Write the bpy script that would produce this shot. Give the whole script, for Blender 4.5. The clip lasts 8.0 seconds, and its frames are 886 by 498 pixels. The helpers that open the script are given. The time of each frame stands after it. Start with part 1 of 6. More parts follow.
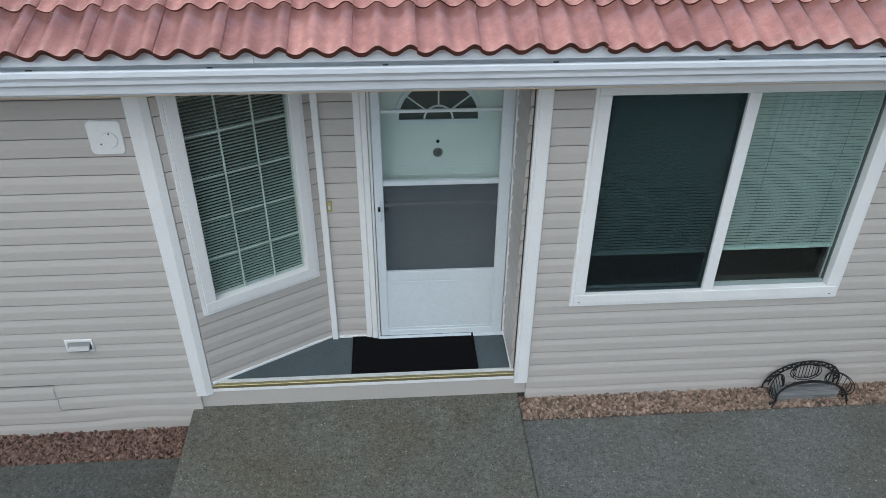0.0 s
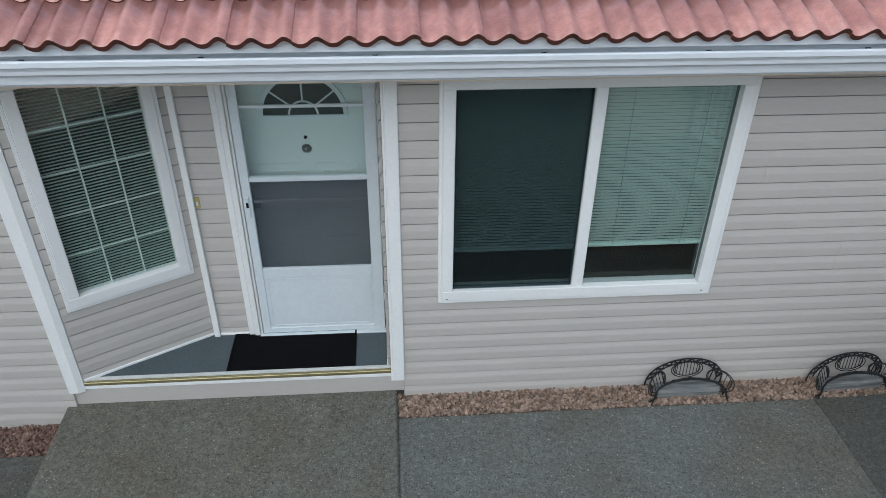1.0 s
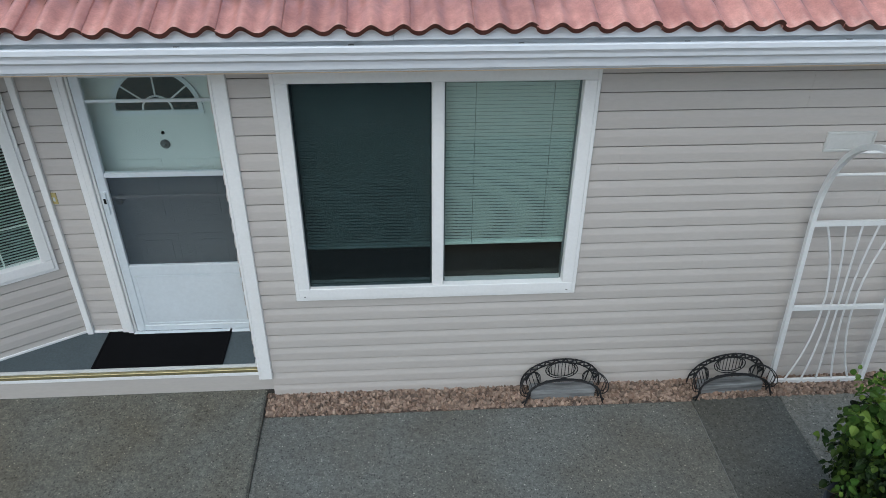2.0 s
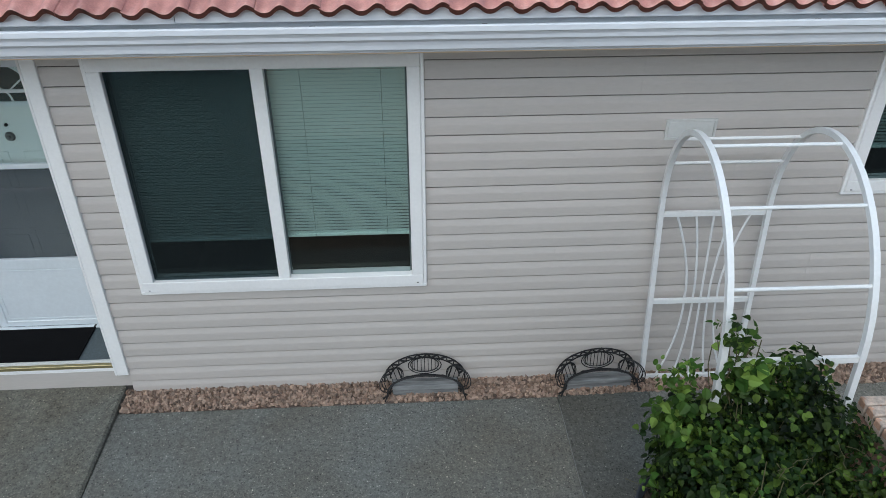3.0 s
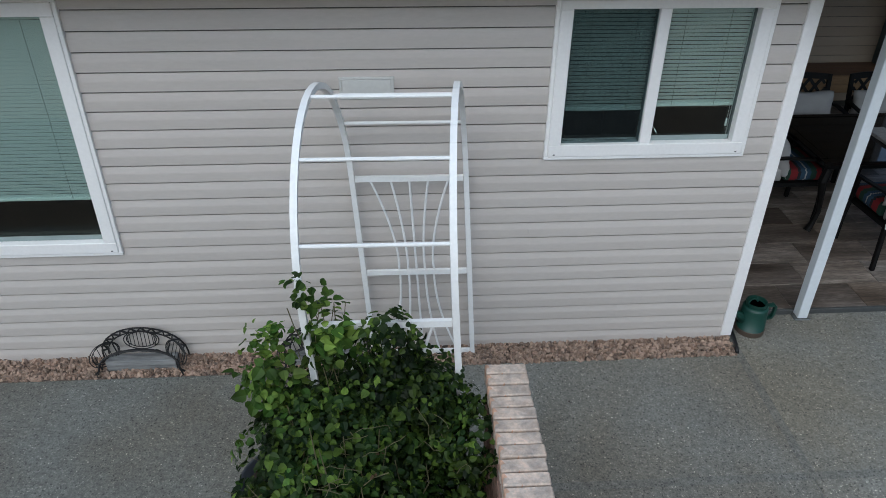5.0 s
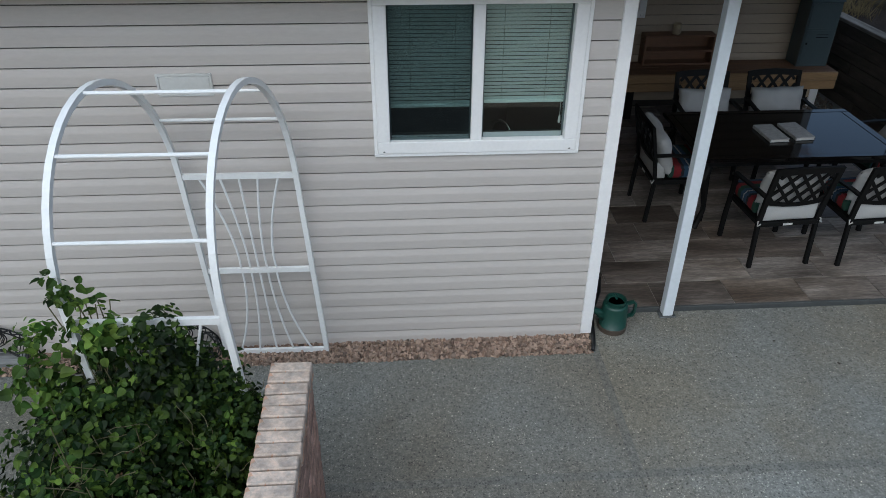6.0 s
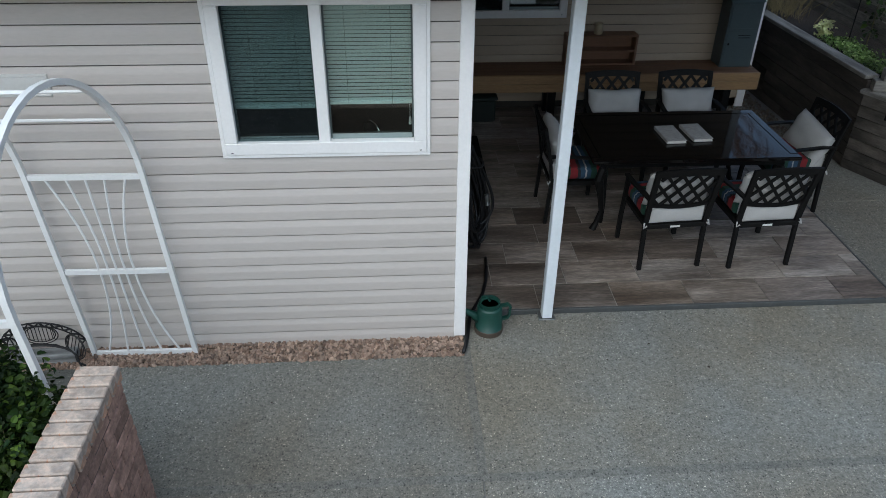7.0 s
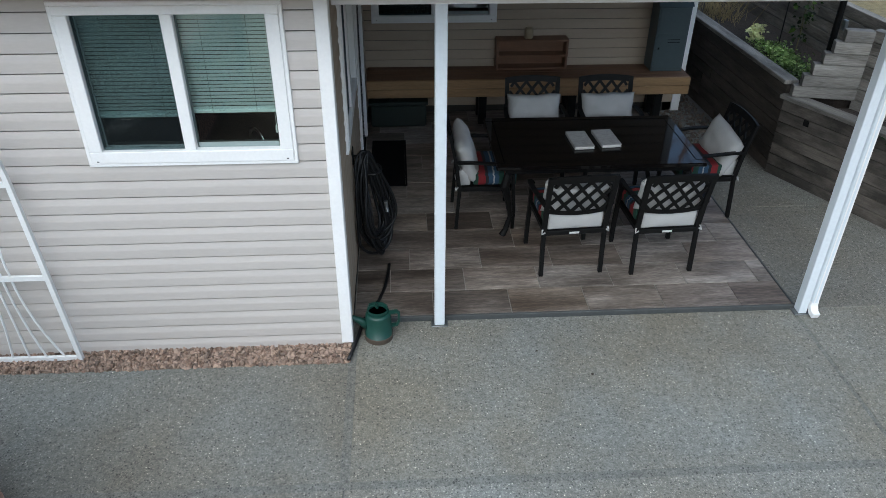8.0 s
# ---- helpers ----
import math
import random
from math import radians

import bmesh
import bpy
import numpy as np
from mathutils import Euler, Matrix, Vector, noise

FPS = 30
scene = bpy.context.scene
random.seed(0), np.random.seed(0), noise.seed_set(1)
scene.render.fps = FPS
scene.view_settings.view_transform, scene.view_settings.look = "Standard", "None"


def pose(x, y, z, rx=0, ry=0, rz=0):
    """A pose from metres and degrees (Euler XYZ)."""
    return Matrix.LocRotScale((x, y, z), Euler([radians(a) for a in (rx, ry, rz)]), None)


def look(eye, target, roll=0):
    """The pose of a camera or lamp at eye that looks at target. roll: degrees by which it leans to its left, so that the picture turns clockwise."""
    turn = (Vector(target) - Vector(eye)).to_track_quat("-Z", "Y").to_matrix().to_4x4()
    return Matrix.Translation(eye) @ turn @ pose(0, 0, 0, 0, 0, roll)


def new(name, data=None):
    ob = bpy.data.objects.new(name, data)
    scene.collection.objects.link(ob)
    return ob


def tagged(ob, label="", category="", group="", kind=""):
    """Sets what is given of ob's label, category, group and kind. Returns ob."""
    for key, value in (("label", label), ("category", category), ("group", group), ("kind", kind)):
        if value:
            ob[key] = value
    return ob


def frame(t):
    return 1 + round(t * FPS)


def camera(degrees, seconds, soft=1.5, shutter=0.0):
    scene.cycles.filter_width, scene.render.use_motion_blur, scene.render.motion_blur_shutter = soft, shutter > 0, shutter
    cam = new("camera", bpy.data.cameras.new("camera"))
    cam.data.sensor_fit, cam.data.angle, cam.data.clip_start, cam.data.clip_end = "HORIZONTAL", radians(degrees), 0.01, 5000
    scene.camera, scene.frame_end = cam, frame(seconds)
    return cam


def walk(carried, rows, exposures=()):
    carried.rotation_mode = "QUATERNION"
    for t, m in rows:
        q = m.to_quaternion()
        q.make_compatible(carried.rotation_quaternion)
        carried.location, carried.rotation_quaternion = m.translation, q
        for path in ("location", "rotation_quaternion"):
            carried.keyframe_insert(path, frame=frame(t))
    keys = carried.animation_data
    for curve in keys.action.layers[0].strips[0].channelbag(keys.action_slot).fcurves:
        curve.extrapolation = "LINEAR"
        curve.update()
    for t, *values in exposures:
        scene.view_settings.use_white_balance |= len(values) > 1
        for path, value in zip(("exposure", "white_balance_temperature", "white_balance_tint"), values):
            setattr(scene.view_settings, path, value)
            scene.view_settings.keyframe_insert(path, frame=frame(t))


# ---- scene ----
cam = camera(62.3, 8.0, soft=0.75)
PATH = [
    (0, (-0.91, -3.895, 3.902), (-0.785, -2.227, 2.806), 0.5),
    (0.5, (-0.48, -3.927, 3.893), (-0.353, -2.259, 2.797), 0.6),
    (1, (-0.038, -3.962, 3.864), (0.092, -2.29, 2.773), 0.6),
    (1.5, (0.427, -3.989, 3.83), (0.552, -2.314, 2.745), 0.5),
    (1.7, (0.622, -3.987, 3.826), (0.744, -2.313, 2.739), 0.6),
    (2.8, (1.81, -4.003, 3.722), (1.889, -2.319, 2.646), -0.4),
    (3, (1.987, -4.025, 3.699), (2.082, -2.341, 2.625), -0.0),
    (3.5, (2.516, -4.016, 3.639), (2.61, -2.336, 2.557), -0.0),
    (4, (2.995, -4.017, 3.567), (3.098, -2.34, 2.483), 0.0),
    (4.2, (3.208, -4.027, 3.511), (3.303, -2.345, 2.434), 0.1),
    (5.3, (4.174, -4.067, 3.427), (4.288, -2.389, 2.344), 0.5),
    (5.5, (4.405, -4.083, 3.419), (4.515, -2.403, 2.339), 0.2),
    (6, (4.898, -4.101, 3.419), (5.011, -2.423, 2.337), 0.4),
    (6.5, (5.373, -4.114, 3.417), (5.485, -2.436, 2.335), 0.4),
    (7, (5.808, -4.12, 3.434), (5.922, -2.445, 2.347), 0.6),
    (7.5, (6.229, -4.134, 3.446), (6.342, -2.459, 2.359), 0.5),
    (8, (6.628, -4.144, 3.483), (6.737, -2.468, 2.396), 0.5),
]
EXPOSURES = [(0, -0.02, 6400, 6), (1.5, 0.0, 6400, 6), (3.5, 0.03, 6400, 7), (5.5, 0.0, 6400, 8), (6.5, 0.13, 6400, 7), (7.25, 0.34, 6400, 7), (8, 0.63, 6400, 7)]
walk(cam, [(t, look(eye, target, roll)) for t, eye, target, roll in PATH], EXPOSURES)

# ---- world and light: a bright overcast sky ----
world = bpy.data.worlds.new("world")
scene.world = world
world.use_nodes = True
wn = world.node_tree
sky = wn.nodes.new("ShaderNodeTexSky")
sky.sky_type = "NISHITA"
sky.sun_disc = False
sky.sun_elevation = radians(46)
sky.sun_rotation = radians(200)
sky.air_density, sky.dust_density, sky.ozone_density = 1.0, 1.6, 1.0
wn.nodes["Background"].inputs["Strength"].default_value = 0.15
wn.links.new(sky.outputs["Color"], wn.nodes["Background"].inputs["Color"])
sun = new("sun", bpy.data.lights.new("sun", "SUN"))
sun.data.energy, sun.data.angle, sun.data.color = 2.12, radians(92), (0.83, 0.95, 1.0)
sun.matrix_world = look((-3.4, -8.4, 9.4), (0, 0, 0))
scene.view_settings.exposure = 0.0

# ---- materials ----


def mat(name, color, rough=0.6, var=0.12, scale=6.0, fine=60.0, bump=0.15, metal=0.0, spec=0.5, color2=None, stretch=(1, 1, 1), rand=0.0, depth=0.004, span=(0.36, 0.8)):
    """A surface with a broad stain, a fine grain and a little relief."""
    m = bpy.data.materials.new(name)
    m.use_nodes = True
    n, l = m.node_tree.nodes, m.node_tree.links
    b = n["Principled BSDF"]
    tc = n.new("ShaderNodeTexCoord")
    mp = n.new("ShaderNodeMapping")
    mp.inputs["Scale"].default_value = stretch
    l.new(tc.outputs["Object"], mp.inputs["Vector"])
    if rand:
        own, far_ = n.new("ShaderNodeObjectInfo"), n.new("ShaderNodeVectorMath")
        far_.operation = "SCALE"
        far_.inputs[0].default_value = (37.0, 53.0, 29.0)
        l.new(own.outputs["Random"], far_.inputs["Scale"])
        l.new(far_.outputs["Vector"], mp.inputs["Location"])
    big, small = n.new("ShaderNodeTexNoise"), n.new("ShaderNodeTexNoise")
    big.inputs["Scale"].default_value, small.inputs["Scale"].default_value = scale, fine
    big.inputs["Detail"].default_value, small.inputs["Detail"].default_value = 5, 4
    l.new(mp.outputs["Vector"], big.inputs["Vector"])
    l.new(mp.outputs["Vector"], small.inputs["Vector"])
    mix = n.new("ShaderNodeMix")
    mix.data_type = "RGBA"
    c2 = color2 or tuple(c * (1 - 2.2 * var) for c in color)
    mix.inputs["A"].default_value, mix.inputs["B"].default_value = (*color, 1), (*c2, 1)
    add = n.new("ShaderNodeMath")
    add.operation = "MULTIPLY_ADD"
    add.inputs[1].default_value, add.inputs[2].default_value = 0.55, 0.0
    l.new(small.outputs["Fac"], add.inputs[0])
    sm = n.new("ShaderNodeMath")
    sm.operation = "MULTIPLY_ADD"
    sm.inputs[1].default_value = 0.6
    l.new(big.outputs["Fac"], sm.inputs[0])
    l.new(add.outputs[0], sm.inputs[2])
    ramp = n.new("ShaderNodeMapRange")
    ramp.inputs["From Min"].default_value, ramp.inputs["From Max"].default_value = span
    l.new(sm.outputs[0], ramp.inputs["Value"])
    l.new(ramp.outputs["Result"], mix.inputs["Factor"])
    out = mix.outputs["Result"]
    if rand:
        info, hsv = n.new("ShaderNodeObjectInfo"), n.new("ShaderNodeHueSaturation")
        mr = n.new("ShaderNodeMapRange")
        mr.inputs["To Min"].default_value, mr.inputs["To Max"].default_value = 1 - rand, 1 + rand
        l.new(info.outputs["Random"], mr.inputs["Value"])
        l.new(mr.outputs["Result"], hsv.inputs["Value"])
        l.new(out, hsv.inputs["Color"])
        out = hsv.outputs["Color"]
    l.new(out, b.inputs["Base Color"])
    b.inputs["Roughness"].default_value, b.inputs["Metallic"].default_value = rough, metal
    b.inputs["Specular IOR Level"].default_value = spec
    if bump:
        bp = n.new("ShaderNodeBump")
        bp.inputs["Strength"].default_value, bp.inputs["Distance"].default_value = bump, depth
        l.new(small.outputs["Fac"], bp.inputs["Height"])
        l.new(bp.outputs["Normal"], b.inputs["Normal"])
    return m


def recolor(m, palette, scale, kind="voronoi", island=False, mixin=1.0):
    """Lays a palette over a material: by cells, or by loose piece."""
    n, l = m.node_tree.nodes, m.node_tree.links
    b = n["Principled BSDF"]
    r = n.new("ShaderNodeValToRGB")
    while len(r.color_ramp.elements) < len(palette):
        r.color_ramp.elements.new(0.5)
    for i, c in enumerate(palette):
        r.color_ramp.elements[i].position = i / len(palette)
        r.color_ramp.elements[i].color = (*c, 1)
    r.color_ramp.interpolation = "CONSTANT" if kind == "voronoi" else "LINEAR"
    if island:
        src = n.new("ShaderNodeNewGeometry").outputs["Random Per Island"]
    elif kind == "object":
        src = n.new("ShaderNodeObjectInfo").outputs["Random"]
    else:
        tc, v = n.new("ShaderNodeTexCoord"), n.new("ShaderNodeTexVoronoi")
        v.inputs["Scale"].default_value = scale
        l.new(tc.outputs["Object"], v.inputs["Vector"])
        sp = n.new("ShaderNodeSeparateColor")
        l.new(v.outputs["Color"], sp.inputs["Color"])
        src = sp.outputs["Red"]
    l.new(src, r.inputs["Fac"])
    old = b.inputs["Base Color"].links[0].from_socket
    mx = n.new("ShaderNodeMix")
    mx.data_type, mx.blend_type = "RGBA", "MULTIPLY"
    mx.inputs["Factor"].default_value = mixin
    l.new(old, mx.inputs["A"])
    l.new(r.outputs["Color"], mx.inputs["B"])
    l.new(mx.outputs["Result"], b.inputs["Base Color"])
    return m


def stain(m, scale, lo, hi, stretch=(1, 1, 1), span=(0.35, 0.65), tint=(1, 1, 1)):
    """Cloudy patches that darken and lighten a material."""
    n, l = m.node_tree.nodes, m.node_tree.links
    b = n["Principled BSDF"]
    tc, mp, nz, mr = n.new("ShaderNodeTexCoord"), n.new("ShaderNodeMapping"), n.new("ShaderNodeTexNoise"), n.new("ShaderNodeMapRange")
    mp.inputs["Scale"].default_value = stretch
    nz.inputs["Scale"].default_value, nz.inputs["Detail"].default_value, nz.inputs["Roughness"].default_value = scale, 6, 0.62
    mr.inputs["From Min"].default_value, mr.inputs["From Max"].default_value = span
    own, far_ = n.new("ShaderNodeObjectInfo"), n.new("ShaderNodeVectorMath")
    far_.operation = "SCALE"
    far_.inputs[0].default_value = (41.0, 23.0, 67.0)
    l.new(own.outputs["Random"], far_.inputs["Scale"])
    l.new(far_.outputs["Vector"], mp.inputs["Location"])
    l.new(tc.outputs["Object"], mp.inputs["Vector"])
    l.new(mp.outputs["Vector"], nz.inputs["Vector"])
    l.new(nz.outputs["Fac"], mr.inputs["Value"])
    ab, mx = n.new("ShaderNodeMix"), n.new("ShaderNodeMix")
    ab.data_type = mx.data_type = "RGBA"
    mx.blend_type = "MULTIPLY"
    mx.inputs["Factor"].default_value = 1
    ab.inputs["A"].default_value, ab.inputs["B"].default_value = (*[lo * c for c in tint], 1), (hi, hi, hi, 1)
    l.new(mr.outputs["Result"], ab.inputs["Factor"])
    l.new(b.inputs["Base Color"].links[0].from_socket, mx.inputs["A"])
    l.new(ab.outputs["Result"], mx.inputs["B"])
    l.new(mx.outputs["Result"], b.inputs["Base Color"])
    return m


M_SIDING = mat("vinyl_siding", (0.530, 0.488, 0.455), 0.5, 0.05, 2.5, 90, 0.12, stretch=(0.25, 1, 1), rand=0.02)
# beige siding again, with the patio's warm shade put into its colour
M_SIDING_SHADED = mat("shaded_siding", (0.40, 0.315, 0.235), 0.55, 0.05, 2.5, 90, 0.12, stretch=(0.25, 1, 1), rand=0.03)
M_SOFFIT = mat("warm_bounce_soffit", (0.70, 0.54, 0.38), 0.5, 0.05, 3, 50, 0.1)
M_WHITE = mat("white_vinyl", (0.86, 0.85, 0.84), 0.4, 0.04, 3, 50, 0.05)
M_DOOR = mat("white_enamel", (0.70, 0.75, 0.785), 0.35, 0.05, 3, 40, 0.05)
M_GUTTER = mat("white_aluminium", (0.74, 0.76, 0.80), 0.35, 0.07, 2.5, 40, 0.04, stretch=(0.3, 1, 1))
M_TILE_EDGE = mat("dark_tile_nose", (0.13, 0.042, 0.030), 0.45, 0.35, 12, 60, 0.5)


def concrete(name, color, warm=0.5, specks=1.0):
    """Brushed concrete with fine aggregate: cloudy grey and brown patches, sand grain, a few pale and dark pebbles."""
    m = mat(name, color, 0.85, 0.07, 1.1, 150, 0.5, depth=0.004)
    n, l = m.node_tree.nodes, m.node_tree.links
    b = n["Principled BSDF"]
    tc = n.new("ShaderNodeTexCoord")

    def lay(value, lo, hi, a, c):
        """Multiplies the colour by a tint that runs from a to c as value runs from lo to hi."""
        mr, ab, mx = n.new("ShaderNodeMapRange"), n.new("ShaderNodeMix"), n.new("ShaderNodeMix")
        ab.data_type = mx.data_type = "RGBA"
        mx.blend_type, mx.inputs["Factor"].default_value = "MULTIPLY", 1
        mr.inputs["From Min"].default_value, mr.inputs["From Max"].default_value = lo, hi
        ab.inputs["A"].default_value, ab.inputs["B"].default_value = (*a, 1), (*c, 1)
        l.new(value, mr.inputs["Value"])
        l.new(mr.outputs["Result"], ab.inputs["Factor"])
        l.new(b.inputs["Base Color"].links[0].from_socket, mx.inputs["A"])
        l.new(ab.outputs["Result"], mx.inputs["B"])
        l.new(mx.outputs["Result"], b.inputs["Base Color"])

    def cloud(scale, rough=0.6):
        t = n.new("ShaderNodeTexNoise")
        t.inputs["Scale"].default_value, t.inputs["Detail"].default_value, t.inputs["Roughness"].default_value = scale, 6, rough
        l.new(tc.outputs["Object"], t.inputs["Vector"])
        return t.outputs["Fac"]

    def pebble(scale, size, share_):
        """1 on the few cells that hold a pebble, 0 elsewhere."""
        v, sp = n.new("ShaderNodeTexVoronoi"), n.new("ShaderNodeSeparateColor")
        v.inputs["Scale"].default_value = scale
        l.new(tc.outputs["Object"], v.inputs["Vector"])
        l.new(v.outputs["Color"], sp.inputs["Color"])
        near, few, both = n.new("ShaderNodeMath"), n.new("ShaderNodeMath"), n.new("ShaderNodeMath")
        near.operation, few.operation, both.operation = "LESS_THAN", "LESS_THAN", "MULTIPLY"
        near.inputs[1].default_value, few.inputs[1].default_value = size, share_
        l.new(v.outputs["Distance"], near.inputs[0])
        l.new(sp.outputs["Red"], few.inputs[0])
        l.new(near.outputs[0], both.inputs[0])
        l.new(few.outputs[0], both.inputs[1])
        return both.outputs[0]

    w = 0.10 * warm
    lay(cloud(0.75), 0.38, 0.62, (0.93 + w * 0.6, 0.91, 0.88 - w), (1.03, 1.07, 1.09))
    lay(cloud(3.2), 0.35, 0.65, (0.92, 0.91, 0.89), (1.06, 1.07, 1.07))
    lay(cloud(26, 0.8), 0.36, 0.64, (0.68, 0.68, 0.67), (1.26, 1.26, 1.25))
    lay(cloud(70, 0.8), 0.33, 0.67, (0.52, 0.52, 0.51), (1.46, 1.45, 1.43))
    lay(pebble(85, 0.34, 0.16 * specks), 0, 1, (1, 1, 1), (1.75, 1.70, 1.62))
    lay(pebble(48, 0.22, 0.10 * specks), 0, 1, (1, 1, 1), (2.5, 2.45, 2.35))
    lay(pebble(62, 0.34, 0.20), 0, 1, (1, 1, 1), (0.48, 0.48, 0.49))
    return m


M_CONC = concrete("aggregate_concrete", (0.140, 0.138, 0.129))
M_CONC2 = concrete("worn_concrete", (0.136, 0.132, 0.118), 0.8, 0.9)
M_CONC3 = concrete("newer_concrete", (0.202, 0.197, 0.182), 0.8)
M_CONC4 = concrete("mid_concrete", (0.180, 0.174, 0.160))
M_CONC5 = concrete("dark_concrete", (0.094, 0.095, 0.090))
M_CONC6 = concrete("coarse_concrete", (0.210, 0.206, 0.192), 0.6, 1.9)
M_TROWEL = concrete("trowelled_concrete", (0.172, 0.169, 0.158), 0.2, 0.0)
M_BOUNCE_EARTH = mat("warm_bounce_earth", (0.50, 0.395, 0.285), 0.95, 0.2, 0.8, 20, 0.6, depth=0.03)
M_TILE = mat("terracotta_tile", (0.68, 0.325, 0.262), 0.34, 0.16, 5, 120, 0.10, rand=0.13, color2=(0.48, 0.205, 0.172))
stain(M_TILE, 3.0, 0.80, 1.12, tint=(1.0, 0.93, 0.92))
stain(M_TILE, 22.0, 0.90, 1.08)
M_TILE.node_tree.nodes["Principled BSDF"].inputs["Coat Weight"].default_value = 1.0
M_TILE.node_tree.nodes["Principled BSDF"].inputs["Coat Roughness"].default_value = 0.13
# near-black wall body, showing through the siding slits as lap shade
M_GAP_BACKING = mat("dark_gap_backing", (0.05, 0.045, 0.04), 0.9, 0.1, 4, 50, 0.1)
M_JOINT = mat("joint_filler", (0.25, 0.25, 0.24), 0.9, 0.2, 10, 90, 0.3)
M_GRAVEL = mat("pink_gravel", (0.35, 0.265, 0.215), 0.85, 0.15, 40, 150, 0.4)
recolor(M_GRAVEL, [(0.28, 0.26, 0.25), (1.0, 0.95, 0.9), (0.55, 0.46, 0.42), (1.5, 1.42, 1.32), (0.42, 0.39, 0.38), (0.9, 0.76, 0.68), (1.2, 1.12, 1.06)], 1, island=True, kind="island")
M_GRAVEL3 = mat("red_brown_gravel", (0.27, 0.175, 0.142), 0.85, 0.15, 40, 150, 0.4)
recolor(M_GRAVEL3, [(0.45, 0.42, 0.4), (1.0, 0.92, 0.88), (0.7, 0.6, 0.55), (1.2, 1.15, 1.1), (0.55, 0.5, 0.5), (0.9, 0.8, 0.75)], 1, island=True, kind="island")
M_GRAVEL2 = mat("dull_brown_gravel", (0.17, 0.145, 0.125), 0.9, 0.15, 40, 150, 0.4)
recolor(M_GRAVEL2, [(0.6, 0.56, 0.54), (1.0, 0.92, 0.88), (0.78, 0.7, 0.65), (1.2, 1.12, 1.05)], 1, island=True, kind="island")
M_DARK_GROUND = mat("dark_brown_ground", (0.16, 0.12, 0.085), 0.95, 0.3, 5, 50, 0.8, depth=0.02)
M_SOIL = mat("dark_soil", (0.045, 0.032, 0.025), 0.95, 0.3, 6, 60, 0.8, depth=0.02)
M_PORCH = mat("grey_porch_paint", (0.080, 0.103, 0.114), 0.6, 0.10, 4, 120, 0.3)
stain(M_PORCH, 70, 0.85, 1.12)
M_BRASS = mat("dull_brass", (0.46, 0.40, 0.22), 0.4, 0.2, 8, 60, 0.1, metal=0.7)
M_YELLOW = mat("yellowed_plastic", (0.48, 0.39, 0.16), 0.5, 0.1, 20, 60, 0.05)
M_MAT = mat("black_rubber_mat", (0.006, 0.006, 0.007), 0.95, 0.2, 10, 200, 0.6, spec=0.1)
M_BLIND = mat("blind_slat", (0.545, 0.635, 0.61), 0.55, 0.05, 3, 50, 0.05)
M_DARK = mat("unlit_paint", (0.018, 0.015, 0.014), 0.9, 0.2, 2, 30, 0.1)
M_GREYWALL = mat("plain_wall", (0.25, 0.24, 0.22), 0.8, 0.1, 2, 30, 0.1)
M_BLACK = mat("black_painted_metal", (0.008, 0.008, 0.008), 0.5, 0.2, 8, 80, 0.1, spec=0.15)
M_HOSE = mat("black_rubber_hose", (0.008, 0.008, 0.009), 0.5, 0.2, 8, 80, 0.1, spec=0.4)
M_IRON = mat("black_wrought_iron", (0.010, 0.010, 0.011), 0.6, 0.2, 20, 120, 0.2)
M_ARBOUR = mat("white_powder_coat", (0.80, 0.80, 0.79), 0.35, 0.05, 4, 60, 0.08)
M_PLATE = mat("pale_plastic_plate", (0.62, 0.62, 0.60), 0.5, 0.06, 6, 60, 0.05)
M_BRICK = mat("faced_brick", (0.48, 0.29, 0.225), 0.85, 0.18, 14, 70, 0.5, rand=0.28)
M_CAP = mat("pale_brick", (0.66, 0.50, 0.40), 0.85, 0.16, 16, 60, 0.5, rand=0.14, color2=(0.42, 0.37, 0.33))
stain(M_BRICK, 9, 0.62, 1.2)
stain(M_BRICK, 34, 0.8, 1.15)
stain(M_CAP, 11, 0.72, 1.12, tint=(0.95, 0.98, 1.0))
stain(M_CAP, 40, 0.82, 1.12)
recolor(M_CAP, [(1.0, 0.98, 0.96), (1.1, 1.08, 1.06), (1.08, 0.80, 0.66), (0.92, 0.90, 0.88), (1.0, 1.0, 1.0), (1.12, 1.10, 1.08), (0.96, 0.88, 0.82)], 13)
M_MORTAR = mat("mortar", (0.14, 0.105, 0.09), 0.95, 0.15, 12, 90, 0.5)
M_FLOORTILE = mat("wood_look_tile", (0.262, 0.230, 0.204), 0.38, 0.25, 1.6, 34, 0.08, stretch=(0.55, 3.2, 1), rand=0.22, color2=(0.105, 0.086, 0.074), span=(0.42, 0.70))
recolor(M_FLOORTILE, [(0.76, 0.71, 0.67), (1.0, 0.99, 0.98), (0.76, 0.71, 0.67), (1.22, 1.22, 1.22), (0.88, 0.82, 0.75), (1.05, 1.08, 1.10)], 1, kind="object")
stain(M_FLOORTILE, 2.2, 0.62, 1.30, (0.6, 2.6, 1), tint=(1.0, 0.94, 0.88))
stain(M_FLOORTILE, 9.0, 0.78, 1.20, (0.35, 3.0, 1), span=(0.42, 0.60))
M_GROUT = mat("grout", (0.34, 0.32, 0.29), 0.9, 0.1, 20, 90, 0.3)
M_WOOD = mat("oiled_pine", (0.37, 0.22, 0.105), 0.55, 0.2, 2.5, 30, 0.15, stretch=(0.5, 6, 6), rand=0.1)
